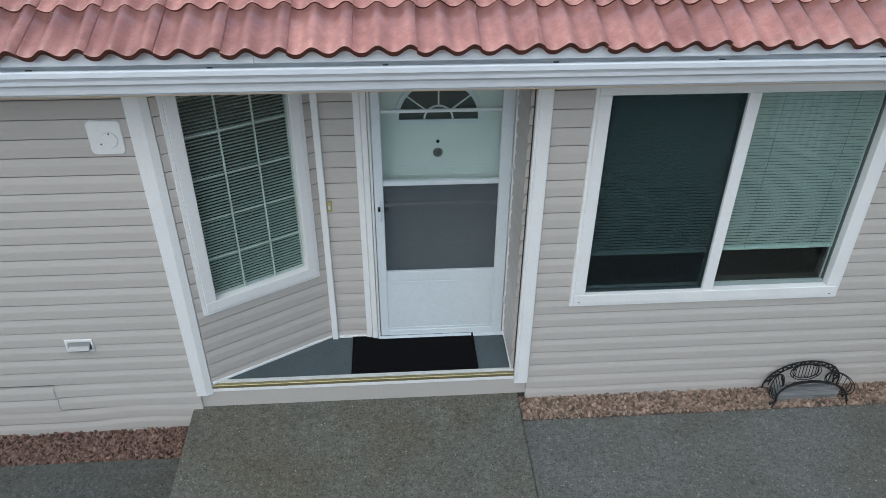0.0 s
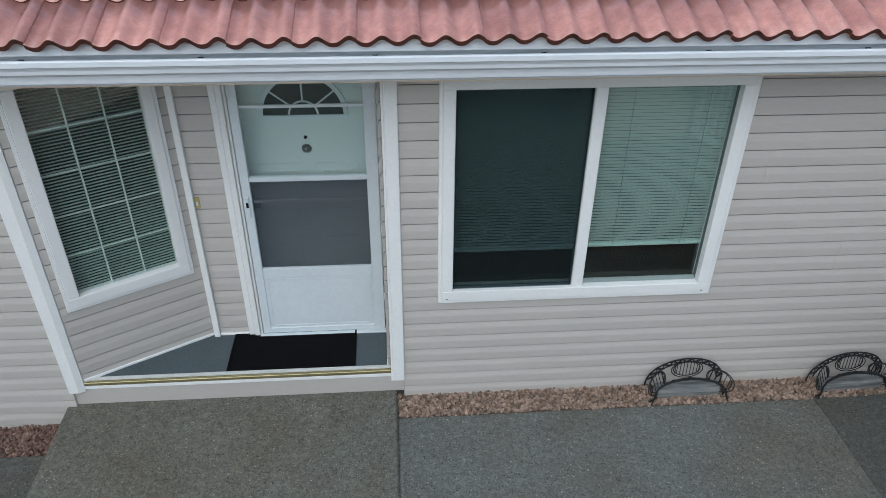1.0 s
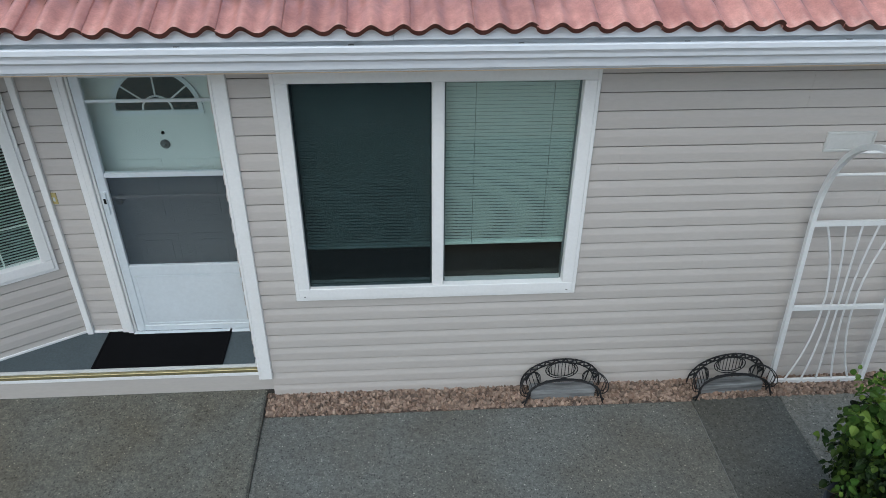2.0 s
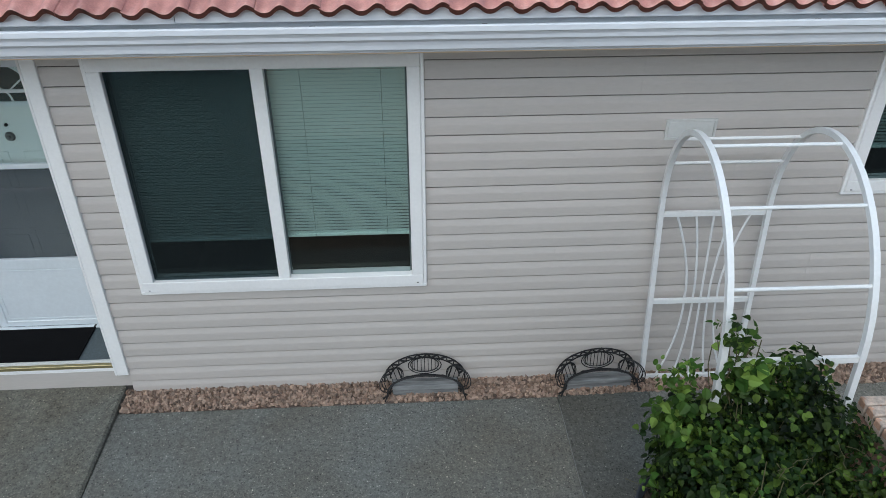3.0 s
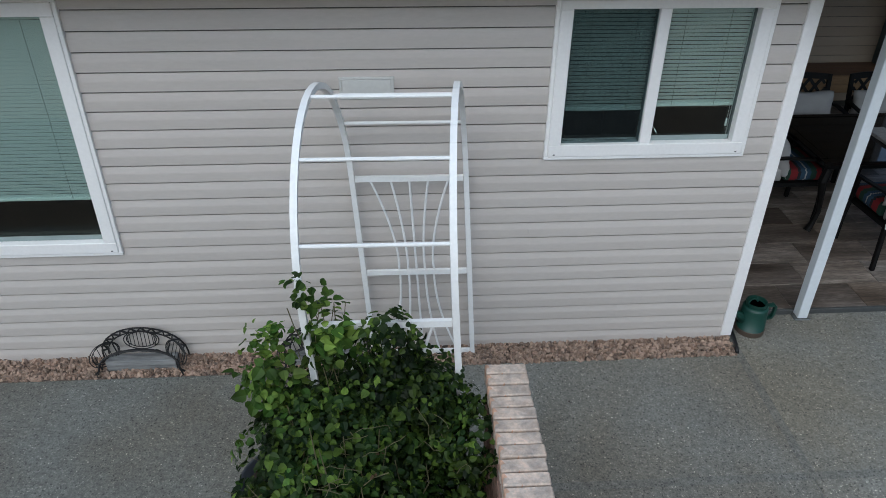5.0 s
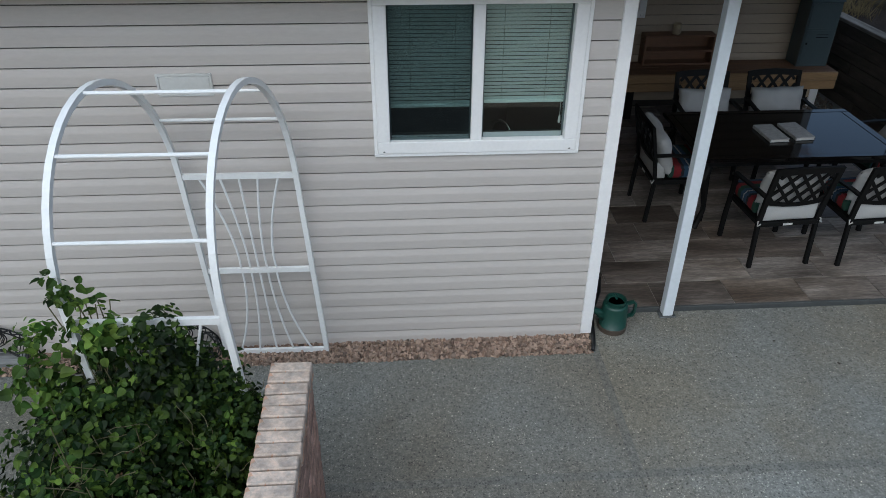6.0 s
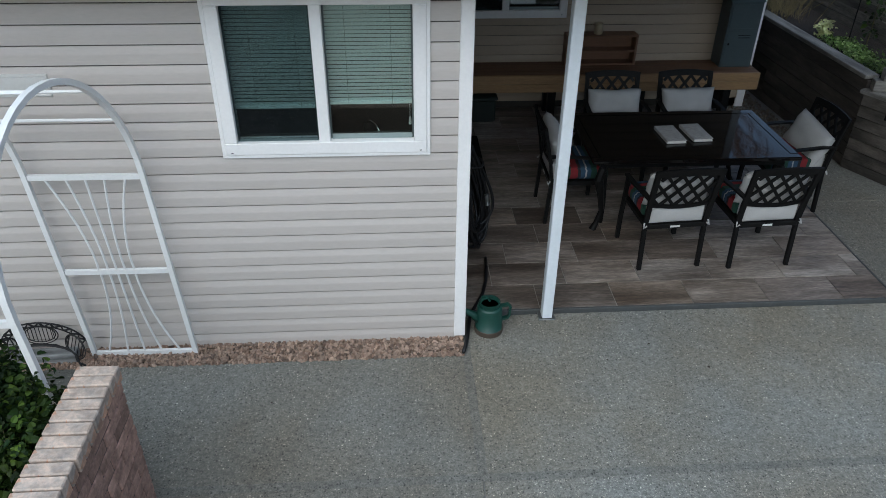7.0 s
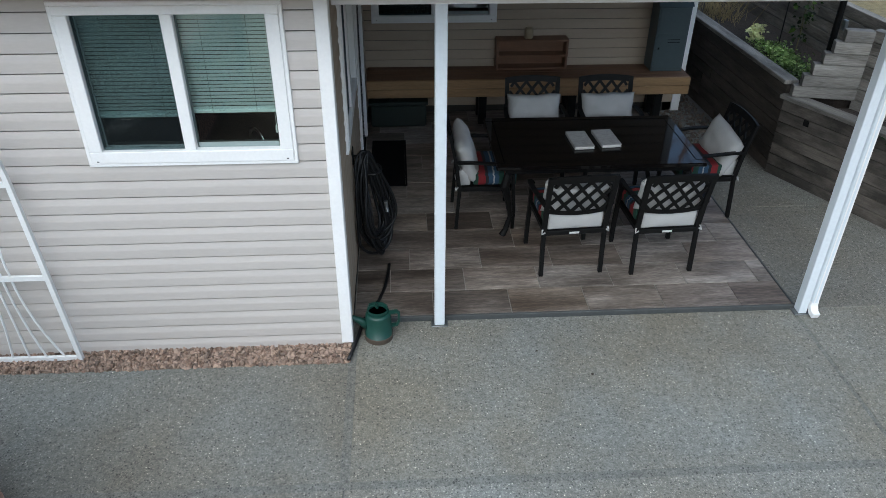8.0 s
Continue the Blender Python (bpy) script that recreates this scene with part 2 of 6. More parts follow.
# seat boards, darker and redder than the front boards
M_WOODTOP = mat("dark_pine_top", (0.19, 0.095, 0.05), 0.6, 0.2, 2.5, 30, 0.15, stretch=(0.5, 6, 6), rand=0.12)
M_DIM_CEILING = mat("dark_ceiling_brown", (0.15, 0.07, 0.03), 0.7, 0.2, 2.5, 30, 0.15, stretch=(0.5, 6, 6))
M_SOUTH_BLOCKER = mat("warm_blocker_brown", (0.15, 0.095, 0.05), 0.9, 0.3, 1.5, 12, 0.6, depth=0.05)
M_BLOCKER = mat("dark_blocker", (0.035, 0.045, 0.028), 0.9, 0.3, 1.5, 12, 0.6, depth=0.05)
M_WALNUT = mat("brown_shelf_wood", (0.20, 0.10, 0.055), 0.5, 0.2, 3, 30, 0.1, stretch=(0.5, 6, 6))
M_TIMBER = mat("weathered_timber", (0.31, 0.285, 0.255), 0.85, 0.24, 2.2, 26, 0.4, stretch=(0.45, 5, 5), rand=0.2, color2=(0.10, 0.088, 0.076))
M_TIMBER_MID = mat("stained_timber", (0.135, 0.115, 0.098), 0.85, 0.24, 2.2, 26, 0.4, stretch=(0.45, 5, 5), rand=0.2)
stain(M_TIMBER_MID, 1.8, 0.38, 1.35, (0.8, 1.6, 1.6), span=(0.40, 0.60))
stain(M_TIMBER, 2.2, 0.6, 1.3, (0.6, 2.5, 2.5))
# darkest of the timber tones, for the far wall
M_TIMBER_DARK = mat("dark_timber", (0.082, 0.066, 0.055), 0.85, 0.24, 2.2, 26, 0.4, stretch=(0.45, 5, 5), rand=0.2)
stain(M_TIMBER_DARK, 2.2, 0.6, 1.4, (0.6, 2.5, 2.5))
M_CABINET = mat("grey_green_cabinet", (0.060, 0.085, 0.093), 0.45, 0.08, 4, 50, 0.05)
M_CUSHION = mat("pale_canvas_cushion", (0.42, 0.416, 0.405), 0.9, 0.07, 8, 160, 0.25)
M_CAN = mat("green_plastic", (0.008, 0.053, 0.040), 0.4, 0.12, 8, 60, 0.05)
M_CANBASE = mat("brown_plastic", (0.08, 0.06, 0.045), 0.6, 0.12, 8, 60, 0.05)
M_PAPER = mat("book_cover", (0.45, 0.44, 0.42), 0.6, 0.2, 30, 120, 0.05)
M_STRAW = mat("dry_grass", (0.42, 0.33, 0.17), 0.9, 0.3, 10, 90, 0.8, depth=0.03)
M_BOX = mat("grey_weathered_board", (0.26, 0.265, 0.265), 0.8, 0.14, 3, 40, 0.3, stretch=(0.5, 5, 5))
stain(M_BOX, 5, 0.45, 1.25, (0.6, 6, 6))


def leafmat(name, a, b):
    m = bpy.data.materials.new(name)
    m.use_nodes = True
    n, l = m.node_tree.nodes, m.node_tree.links
    p = n["Principled BSDF"]
    g, r = n.new("ShaderNodeNewGeometry"), n.new("ShaderNodeValToRGB")
    r.color_ramp.elements[0].color, r.color_ramp.elements[1].color = (*a, 1), (*b, 1)
    e = r.color_ramp.elements.new(0.66)
    e.color = tuple(0.80 * x + 0.20 * y for x, y in zip(a, b)) + (1,)
    l.new(g.outputs["Random Per Island"], r.inputs["Fac"])
    # broad noise paints shaded hollows and bright clusters into the leaf colour
    tc, nz = n.new("ShaderNodeTexCoord"), n.new("ShaderNodeTexNoise")
    nz.inputs["Scale"].default_value = 4.5
    l.new(tc.outputs["Object"], nz.inputs["Vector"])
    mx = n.new("ShaderNodeMix")
    mx.data_type, mx.blend_type = "RGBA", "MULTIPLY"
    mr = n.new("ShaderNodeMapRange")
    mr.inputs["From Min"].default_value, mr.inputs["From Max"].default_value = 0.32, 0.68
    mr.inputs["To Min"].default_value, mr.inputs["To Max"].default_value = 0.3, 1.7
    l.new(nz.outputs["Fac"], mr.inputs["Value"])
    mx.inputs["Factor"].default_value = 1
    l.new(r.outputs["Color"], mx.inputs["A"])
    l.new(mr.outputs["Result"], mx.inputs["B"])
    l.new(mx.outputs["Result"], p.inputs["Base Color"])
    p.inputs["Roughness"].default_value = 0.5
    p.inputs["Specular IOR Level"].default_value = 0.16
    tr, ms = n.new("ShaderNodeBsdfTranslucent"), n.new("ShaderNodeMixShader")
    l.new(mx.outputs["Result"], tr.inputs["Color"])
    ms.inputs["Fac"].default_value = 0.22
    l.new(p.outputs["BSDF"], ms.inputs[1])
    l.new(tr.outputs["BSDF"], ms.inputs[2])
    l.new(ms.outputs["Shader"], n["Material Output"].inputs["Surface"])
    return m


M_LEAF = leafmat("bush_leaf", (0.0065, 0.0195, 0.0050), (0.085, 0.138, 0.022))
M_VINE = leafmat("vine_leaf", (0.028, 0.07, 0.012), (0.165, 0.245, 0.048))
M_LEAF2 = leafmat("ground_cover_leaf", (0.10, 0.17, 0.045), (0.34, 0.42, 0.17))
M_WITHERED = leafmat("withered_leaf", (0.05, 0.028, 0.014), (0.16, 0.10, 0.045))
M_STEM = mat("green_brown_stem", (0.13, 0.115, 0.055), 0.8, 0.2, 10, 60, 0.2)


def glass(name, tint, gloss=1.0, rough=0.0):
    """A thin pane: see-through, with the reflection that glass has."""
    m = bpy.data.materials.new(name)
    m.use_nodes = True
    n, l = m.node_tree.nodes, m.node_tree.links
    n.remove(n["Principled BSDF"])
    t, g, f, mx = n.new("ShaderNodeBsdfTransparent"), n.new("ShaderNodeBsdfGlossy"), n.new("ShaderNodeLayerWeight"), n.new("ShaderNodeMixShader")
    t.inputs["Color"].default_value = (*tint, 1)
    g.inputs["Roughness"].default_value = rough
    f.inputs["Blend"].default_value = 0.5
    pw, mul = n.new("ShaderNodeMath"), n.new("ShaderNodeMath")
    pw.operation, mul.operation = "POWER", "MULTIPLY_ADD"
    pw.inputs[1].default_value = 5.0
    mul.inputs[1].default_value, mul.inputs[2].default_value = 0.9, 0.045 * gloss
    l.new(f.outputs["Facing"], pw.inputs[0])
    l.new(pw.outputs[0], mul.inputs[0])
    l.new(mul.outputs[0], mx.inputs["Fac"])
    l.new(t.outputs["BSDF"], mx.inputs[1])
    l.new(g.outputs["BSDF"], mx.inputs[2])
    l.new(mx.outputs["Shader"], n["Material Output"].inputs["Surface"])
    return m


def screen(name, color, cover, tint=(1, 1, 1)):
    """Fine woven mesh, part open."""
    m = bpy.data.materials.new(name)
    m.use_nodes = True
    n, l = m.node_tree.nodes, m.node_tree.links
    p = n["Principled BSDF"]
    p.inputs["Base Color"].default_value = (*color, 1)
    p.inputs["Roughness"].default_value = 0.8
    t, mx = n.new("ShaderNodeBsdfTransparent"), n.new("ShaderNodeMixShader")
    t.inputs["Color"].default_value = (*tint, 1)
    mx.inputs["Fac"].default_value = cover
    l.new(t.outputs["BSDF"], mx.inputs[1])
    l.new(p.outputs["BSDF"], mx.inputs[2])
    l.new(mx.outputs["Shader"], n["Material Output"].inputs["Surface"])
    return m


M_GLASS = glass("window_glass", (0.87, 0.935, 0.92), 1.7)
M_DOORGLASS = glass("clear_glass", (0.93, 0.975, 0.97), 0.7)
M_SCREEN = screen("insect_screen", (0.008, 0.014, 0.014), 0.30, (0.62, 0.68, 0.715))
M_SCREEN3 = screen("fine_insect_screen", (0.012, 0.018, 0.019), 0.16, (0.76, 0.81, 0.83))
M_SCREEN2 = screen("door_screen", (0.036, 0.050, 0.064), 0.56)
M_FANGLASS = mat("dark_mirrored_glass", (0.026, 0.045, 0.050), 0.06, 0.05, 2, 10, 0.0, spec=0.2)
M_POT = mat("slate_blue_glaze", (0.03, 0.035, 0.045), 0.5, 0.15, 8, 50, 0.1)
M_EDGE = mat("dark_edging", (0.07, 0.075, 0.075), 0.6, 0.15, 8, 50, 0.1)
M_GLOSSBLACK = mat("gloss_black", (0.007, 0.006, 0.006), 0.05, 0.2, 5, 40, 0.0, spec=0.32)
M_PAGE = mat("page_edge", (0.62, 0.60, 0.56), 0.8, 0.1, 40, 200, 0.1, stretch=(1, 1, 20))
M_JAR = mat("cream_jar", (0.42, 0.34, 0.22), 0.5, 0.1, 20, 60, 0.05)
M_TOTE = mat("dark_green_tote", (0.010, 0.020, 0.017), 0.5, 0.1, 8, 50, 0.05)
M_PALELEAF = leafmat("pale_leaf", (0.40, 0.42, 0.20), (0.62, 0.60, 0.34))
M_STRIPE = mat("striped_fabric", (0.9, 0.9, 0.9), 0.9, 0.1, 12, 180, 0.25)


def woven_stripes(m, palette):
    """Broad woven stripes across the cushion, with a broken zigzag band."""
    n, l = m.node_tree.nodes, m.node_tree.links
    tc, sp, r = n.new("ShaderNodeTexCoord"), n.new("ShaderNodeSeparateXYZ"), n.new("ShaderNodeValToRGB")
    l.new(tc.outputs["Object"], sp.inputs["Vector"])
    saw, ad, mr = n.new("ShaderNodeMath"), n.new("ShaderNodeMath"), n.new("ShaderNodeMapRange")
    saw.operation, ad.operation = "PINGPONG", "MULTIPLY_ADD"
    saw.inputs[1].default_value = 0.011
    l.new(sp.outputs["X"], saw.inputs[0])
    l.new(saw.outputs[0], ad.inputs[0])
    ad.inputs[1].default_value = 0.8
    l.new(sp.outputs["Y"], ad.inputs[2])
    mr.inputs["From Min"].default_value, mr.inputs["From Max"].default_value = 0.12, 0.54
    l.new(ad.outputs[0], mr.inputs["Value"])
    l.new(mr.outputs["Result"], r.inputs["Fac"])
    while len(r.color_ramp.elements) < len(palette):
        r.color_ramp.elements.new(0.5)
    for e, (pos, c) in zip(r.color_ramp.elements, palette):
        e.position, e.color = pos, (*c, 1)
    r.color_ramp.interpolation = "CONSTANT"
    b = n["Principled BSDF"]
    mx = n.new("ShaderNodeMix")
    mx.data_type, mx.blend_type = "RGBA", "MULTIPLY"
    mx.inputs["Factor"].default_value = 1
    l.new(b.inputs["Base Color"].links[0].from_socket, mx.inputs["A"])
    l.new(r.outputs["Color"], mx.inputs["B"])
    l.new(mx.outputs["Result"], b.inputs["Base Color"])


RED, GRN, BLU, WHI, BLK = (0.20, 0.010, 0.014), (0.010, 0.05, 0.034), (0.022, 0.065, 0.12), (0.34, 0.35, 0.35), (0.012, 0.014, 0.018)
woven_stripes(M_STRIPE, [(0.0, GRN), (0.16, RED), (0.30, BLK), (0.36, BLU), (0.46, WHI), (0.49, BLU), (0.58, GRN), (0.70, RED), (0.82, BLK), (0.86, BLU), (0.94, GRN)])
M_PEWTER = mat("pewter", (0.24, 0.25, 0.25), 0.4, 0.1, 20, 80, 0.1, metal=0.8)

# ---- builders ----


def part(name, bm, material, parent=None, label="", smooth=False):
    me = bpy.data.meshes.new(name)
    bmesh.ops.recalc_face_normals(bm, faces=bm.faces)
    bm.to_mesh(me)
    bm.free()
    me.materials.append(material)
    if smooth:
        for p in me.polygons:
            p.use_smooth = True
    ob = new(name, me)
    if parent is not None:
        ob.parent = parent
    if label:
        ob["label"] = label
    return ob


def share(name, me, parent, m):
    """One more object on a mesh that exists."""
    ob = new(name, me)
    ob.parent = parent
    ob.matrix_basis = m
    return ob


def thing(name, label, category, m=None, group="", kind=""):
    ob = new(name)
    if m is not None:
        ob.matrix_world = m
    return tagged(ob, label, category, group, kind)


def box(bm, x0, x1, y0, y1, z0, z1, bevel=0.0):
    r = bmesh.ops.create_cube(bm, size=1, matrix=Matrix.LocRotScale(((x0 + x1) / 2, (y0 + y1) / 2, (z0 + z1) / 2), None, (abs(x1 - x0), abs(y1 - y0), abs(z1 - z0))))
    if bevel:
        es = {e for v in r["verts"] for e in v.link_edges}
        bmesh.ops.bevel(bm, geom=list(es), offset=bevel, segments=1, affect="EDGES", profile=0.5)
    return bm


def boxes(*rows, bevel=0.0):
    bm = bmesh.new()
    for r in rows:
        box(bm, *r, bevel=bevel)
    return bm


def tube(bm, pts, r, seg=8, closed=False):
    """A round bar along points."""
    pts = [Vector(p) for p in pts]
    rings, n, up = [], len(pts), None
    for i, p in enumerate(pts):
        if closed:
            d = pts[(i + 1) % n] - pts[i - 1]
        else:
            d = pts[min(i + 1, n - 1)] - pts[max(i - 1, 0)]
        d.normalize()
        if up is None:
            up = d.orthogonal().normalized()
        up = (up - d * up.dot(d)).normalized()
        side = d.cross(up)
        rr = r[i] if isinstance(r, (list, tuple)) else r
        rings.append([bm.verts.new(p + (up * math.cos(a) + side * math.sin(a)) * rr) for a in [2 * math.pi * k / seg for k in range(seg)]])
    for i in range(n if closed else n - 1):
        a, b = rings[i], rings[(i + 1) % n]
        for k in range(seg):
            bm.faces.new((a[k], a[(k + 1) % seg], b[(k + 1) % seg], b[k]))
    if not closed:
        bm.faces.new(rings[0][::-1])
        bm.faces.new(rings[-1])
    return bm


def bars(*paths, r=0.005, seg=6):
    bm = bmesh.new()
    for p in paths:
        tube(bm, p, r, seg)
    return bm


def flatbar(bm, pts, w, d, across):
    """A flat bar of width w (along across) and depth d that follows points."""
    pts, across = [Vector(p) for p in pts], Vector(across).normalized()
    rings = []
    for i, p in enumerate(pts):
        t = (pts[min(i + 1, len(pts) - 1)] - pts[max(i - 1, 0)]).normalized()
        n = t.cross(across).normalized()
        rings.append([bm.verts.new(p + across * (sx * w / 2) + n * (sy * d / 2)) for sx, sy in ((-1, -1), (1, -1), (1, 1), (-1, 1))])
    for a, b in zip(rings, rings[1:]):
        for k in range(4):
            bm.faces.new((a[k], a[(k + 1) % 4], b[(k + 1) % 4], b[k]))
    bm.faces.new(rings[0][::-1])
    bm.faces.new(rings[-1])
    return bm


def prism(bm, profile, x0, x1):
    """A profile of (y, z), drawn out along x."""
    a = [bm.verts.new((x0, y, z)) for y, z in profile]
    b = [bm.verts.new((x1, y, z)) for y, z in profile]
    n = len(profile)
    for k in range(n):
        bm.faces.new((a[k], a[(k + 1) % n], b[(k + 1) % n], b[k]))
    bm.faces.new(a[::-1])
    bm.faces.new(b)
    return bm


def slab(bm, pts, z0, z1):
    """An upright prism on a plan outline."""
    a = [bm.verts.new((x, y, z0)) for x, y in pts]
    b = [bm.verts.new((x, y, z1)) for x, y in pts]
    n = len(pts)
    for k in range(n):
        bm.faces.new((a[k], a[(k + 1) % n], b[(k + 1) % n], b[k]))
    bm.faces.new(a[::-1])
    bm.faces.new(b)
    return bm

# ---- the house: walls clad in lapped siding ----
# HIGH under PITCH leaves a slit whose dark backing draws the lap's shade
PITCH, BASE, HIGH = 0.1143, 0.112, 0.1050
# outward depth and height of one course, from its lip up to the lap of the next
LAP = ((0.000, 0.0), (0.0180, 0.0), (0.0192, 0.003), (0.0193, 0.054), (0.0187, 0.062), (0.0170, 0.071), (0.0142, 0.083), (0.0112, 0.096), (0.0096, 0.1050))


def depth_at(h):
    for (d0, h0), (d1, h1) in zip(LAP[1:], LAP[2:]):
        if h0 <= h <= h1 and h1 > h0:
            return d0 + (d1 - d0) * (h - h0) / (h1 - h0)
    return LAP[-1][0]


def course(bm, u0, u1, z0, h0, h1, proud=0.0):
    prof = [(0.0, h0), (depth_at(h0) if h0 > 0 else 0.0185, h0)] + [(d, h) for d, h in LAP[2:] if h0 < h < h1] + [(depth_at(h1), h1), (0.0, h1)]
    prism(bm, [(-d - (proud if d > 0 else 0.0), z0 + h) for d, h in prof], u0, u1)


def clad(wall, u0, u1, k0, k1, holes=(), top=None, m_=None, bow=()):
    """Courses k0..k1 on a wall whose local x runs along it and -y outward; holes are (u0, u1, z0, z1)."""
    for k in range(k0, k1 + 1):
        z = BASE + PITCH * k
        cuts = {0.0, HIGH if top is None else min(HIGH, top - z)}
        for a, b, c, d in holes:
            cuts |= {h for h in (c - z, d - z) if 0.001 < h < HIGH - 0.001}
        cuts = sorted(cuts)
        bm = bmesh.new()
        for h0, h1 in zip(cuts, cuts[1:]):
            if h1 - h0 < 0.001:
                continue
            mid, spans = z + (h0 + h1) / 2, [(u0, u1)]
            for a, b, c, d in holes:
                if c < mid < d:
                    spans = [s for p, q in spans for s in ((p, min(q, a)), (max(p, b), q)) if s[1] - s[0] > 0.002]
            for p, q in spans:
                if k in bow:
                    n_ = 110
                    for i in range(n_):
                        e0, e1 = p + (q - p) * i / n_, p + (q - p) * (i + 1) / n_
                        course(bm, e0, e1, z, h0, h1, 0.006 if (k in (0, 1) and e1 < -3.27) else 0.0)
                    continue
                # panels two courses high lap over each other where they meet
                cut = u0 + (u1 - u0) * (0.13 + 0.74 * ((k // 2 * 0.618 + u0 * 0.37) % 1.0))
                if p + 0.05 < cut < q - 0.05:
                    course(bm, p, cut + 0.012, z, h0, h1)
                    course(bm, cut, q, z, h0, h1, 0.0016)
                else:
                    course(bm, p, q, z, h0, h1, 0.0016 if p >= cut else 0.0)
        if k in bow:
            slack = {-3: 0.9, -2: 1.0, -1: 0.8, 0: 0.35, 1: 0.2}.get(k, 0.0)
            for v in bm.verts:
                x = v.co.x
                w = noise.noise(Vector((x * 1.7, 0.4 * k, 0.5)))
                dip = -0.020 / (1 + math.exp((x + 3.02) * 14)) + 0.016 * math.exp(-((x + 2.75) / 0.30) ** 2)
                v.co.z += slack * (0.012 * w + dip) - (0.010 if k in (0, 1) and x < -3.271 else 0.0)
                if v.co.y < -0.005:
                    v.co.y -= slack * 0.014 * max(0.0, w + 0.35)
        if len(bm.verts):
            part("siding_course", bm, m_ or M_SIDING, wall)
        else:
            bm.free()


def wall_with_holes(name, m, u0, u1, z0, z1, thick, holes, material=M_GAP_BACKING, label="beige vinyl clad house wall with lapped siding courses"):
    """The wall's body behind the siding: blocks round its openings."""
    bm = bmesh.new()
    us = sorted({u0, u1, *[h[0] for h in holes], *[h[1] for h in holes]})
    for a, b in zip(us, us[1:]):
        mid = (a + b) / 2
        zs, here = z0, sorted((h[2], h[3]) for h in holes if h[0] < mid < h[1])
        for c, d in here:
            box(bm, a, b, 0, thick, zs, c)
            zs = d
        box(bm, a, b, 0, thick, zs, z1)
    ob = part(name, bm, material)
    ob.matrix_world = m
    return tagged(ob, label, "wall", kind="structure")


I4 = Matrix.Identity(4)
W1 = (0.237, 2.105, 0.866, 2.463)
W2 = (4.752, 6.003, 1.474, 2.452)
TOP = 2.56


def hole(w, inset=0.075):
    return (w[0] + inset, w[1] - inset, w[2] + inset, w[3] - inset)


wall_l = wall_with_holes("wall_front_west", I4, -7.0, -2.30, -0.3, TOP, 0.16, [])
clad(wall_l, -7.0, -2.33, -3, 21, top=TOP, bow=(-3, -2, -1, 0, 1))
wall_f = wall_with_holes("wall_front", I4, -0.06, 6.2, -0.1, TOP, 0.16, [hole(W1), hole(W2)])
clad(wall_f, -0.004, 6.18, -1, 21, [W1, W2], top=TOP)
SIDE = pose(6.23, 0.0, 0, 0, 0, 90)
SW = (0.60, 2.02, 1.22, 2.45)
SDOOR = (2.62, 3.56, 0.05, 2.12)
wall_s = wall_with_holes("wall_patio_side", SIDE, 0.17, 4.28, -0.1, TOP, 0.16, [hole(SW, 0.06), SDOOR])
clad(wall_s, 0.08, 4.26, 0, 21, [SW, (2.54, 3.64, 0, 2.20)], top=TOP, m_=M_SIDING_SHADED)
BACK = pose(0, 4.28, 0)
BW = (6.34, 7.765, 1.11, 2.30)
wall_b = wall_with_holes("wall_patio_back", BACK, 6.07, 10.05, -0.1, TOP, 0.16, [hole(BW, 0.06)], label="clad back wall of the patio, warm shade in its siding colour")
clad(wall_b, 6.245, 10.0, 0, 21, [BW], top=TOP, m_=M_SIDING_SHADED)
wall_e = wall_with_holes("wall_east", pose(10.05, 4.28, 0, 0, 0, 90), 0.0, 6.0, -0.1, TOP, 0.16, [])
for nm, r in (("wall_rear", (-7.0, 10.05, 10.2, 10.36, -0.3, TOP)), ("wall_west", (-7.16, -7.0, 0.0, 10.36, -0.3, TOP))):
    tagged(part(nm, boxes(r), M_GREYWALL), "plain rear wall of the house", "wall", kind="structure")

# corner boards
trim = thing("trim", "white vinyl corner boards at the house corners", "trim", kind="structure")
splay = slab(bmesh.new(), [(-2.347, -0.001), (-2.347, -0.035), (-2.281, -0.035), (-2.240, -0.016), (-2.240, 0.012)], 0.190, TOP)
for v in splay.verts:
    if v.co.z > 1 and v.co.x < -2.34:
        v.co.x -= 0.024
part("corner_board", splay, M_WHITE, trim)
part("corner_board", boxes((-0.079, 0.0, -0.035, -0.001, 0.178, TOP), (-0.096, -0.079, -0.035, 0.05, 0.178, TOP), bevel=0.004), M_WHITE, trim)
part("corner_board", boxes((6.172, 6.252, -0.032, -0.001, 0.03, TOP), (6.234, 6.252, -0.001, 0.075, 0.03, TOP), bevel=0.004), M_WHITE, trim)
part("corner_board", boxes((9.985, 10.085, 4.25, 4.279, 0.0, TOP), (10.06, 10.085, 4.279, 4.36, 0.0, TOP), bevel=0.004), M_WHITE, trim)


# ---- windows ----
def slats(bm, u0, u1, z0, z1, step, y, tilt, w=0.0262):
    z = z0
    c, s = math.cos(tilt) * w / 2, math.sin(tilt) * w / 2
    while z < z1:
        v = [bm.verts.new(p) for p in ((u0, y - c, z - s), (u1, y - c, z - s), (u1, y + c, z + s), (u0, y + c, z + s))]
        bm.faces.new(v)
        w2 = [bm.verts.new(p) for p in ((u0, y - c, z - s - 0.0012), (u1, y - c, z - s - 0.0012), (u1, y + c, z + s - 0.0012), (u0, y + c, z + s - 0.0012))]
        bm.faces.new(w2[::-1])
        for k in range(4):
            bm.faces.new((v[k], w2[k], w2[(k + 1) % 4], v[(k + 1) % 4]))
        z += step


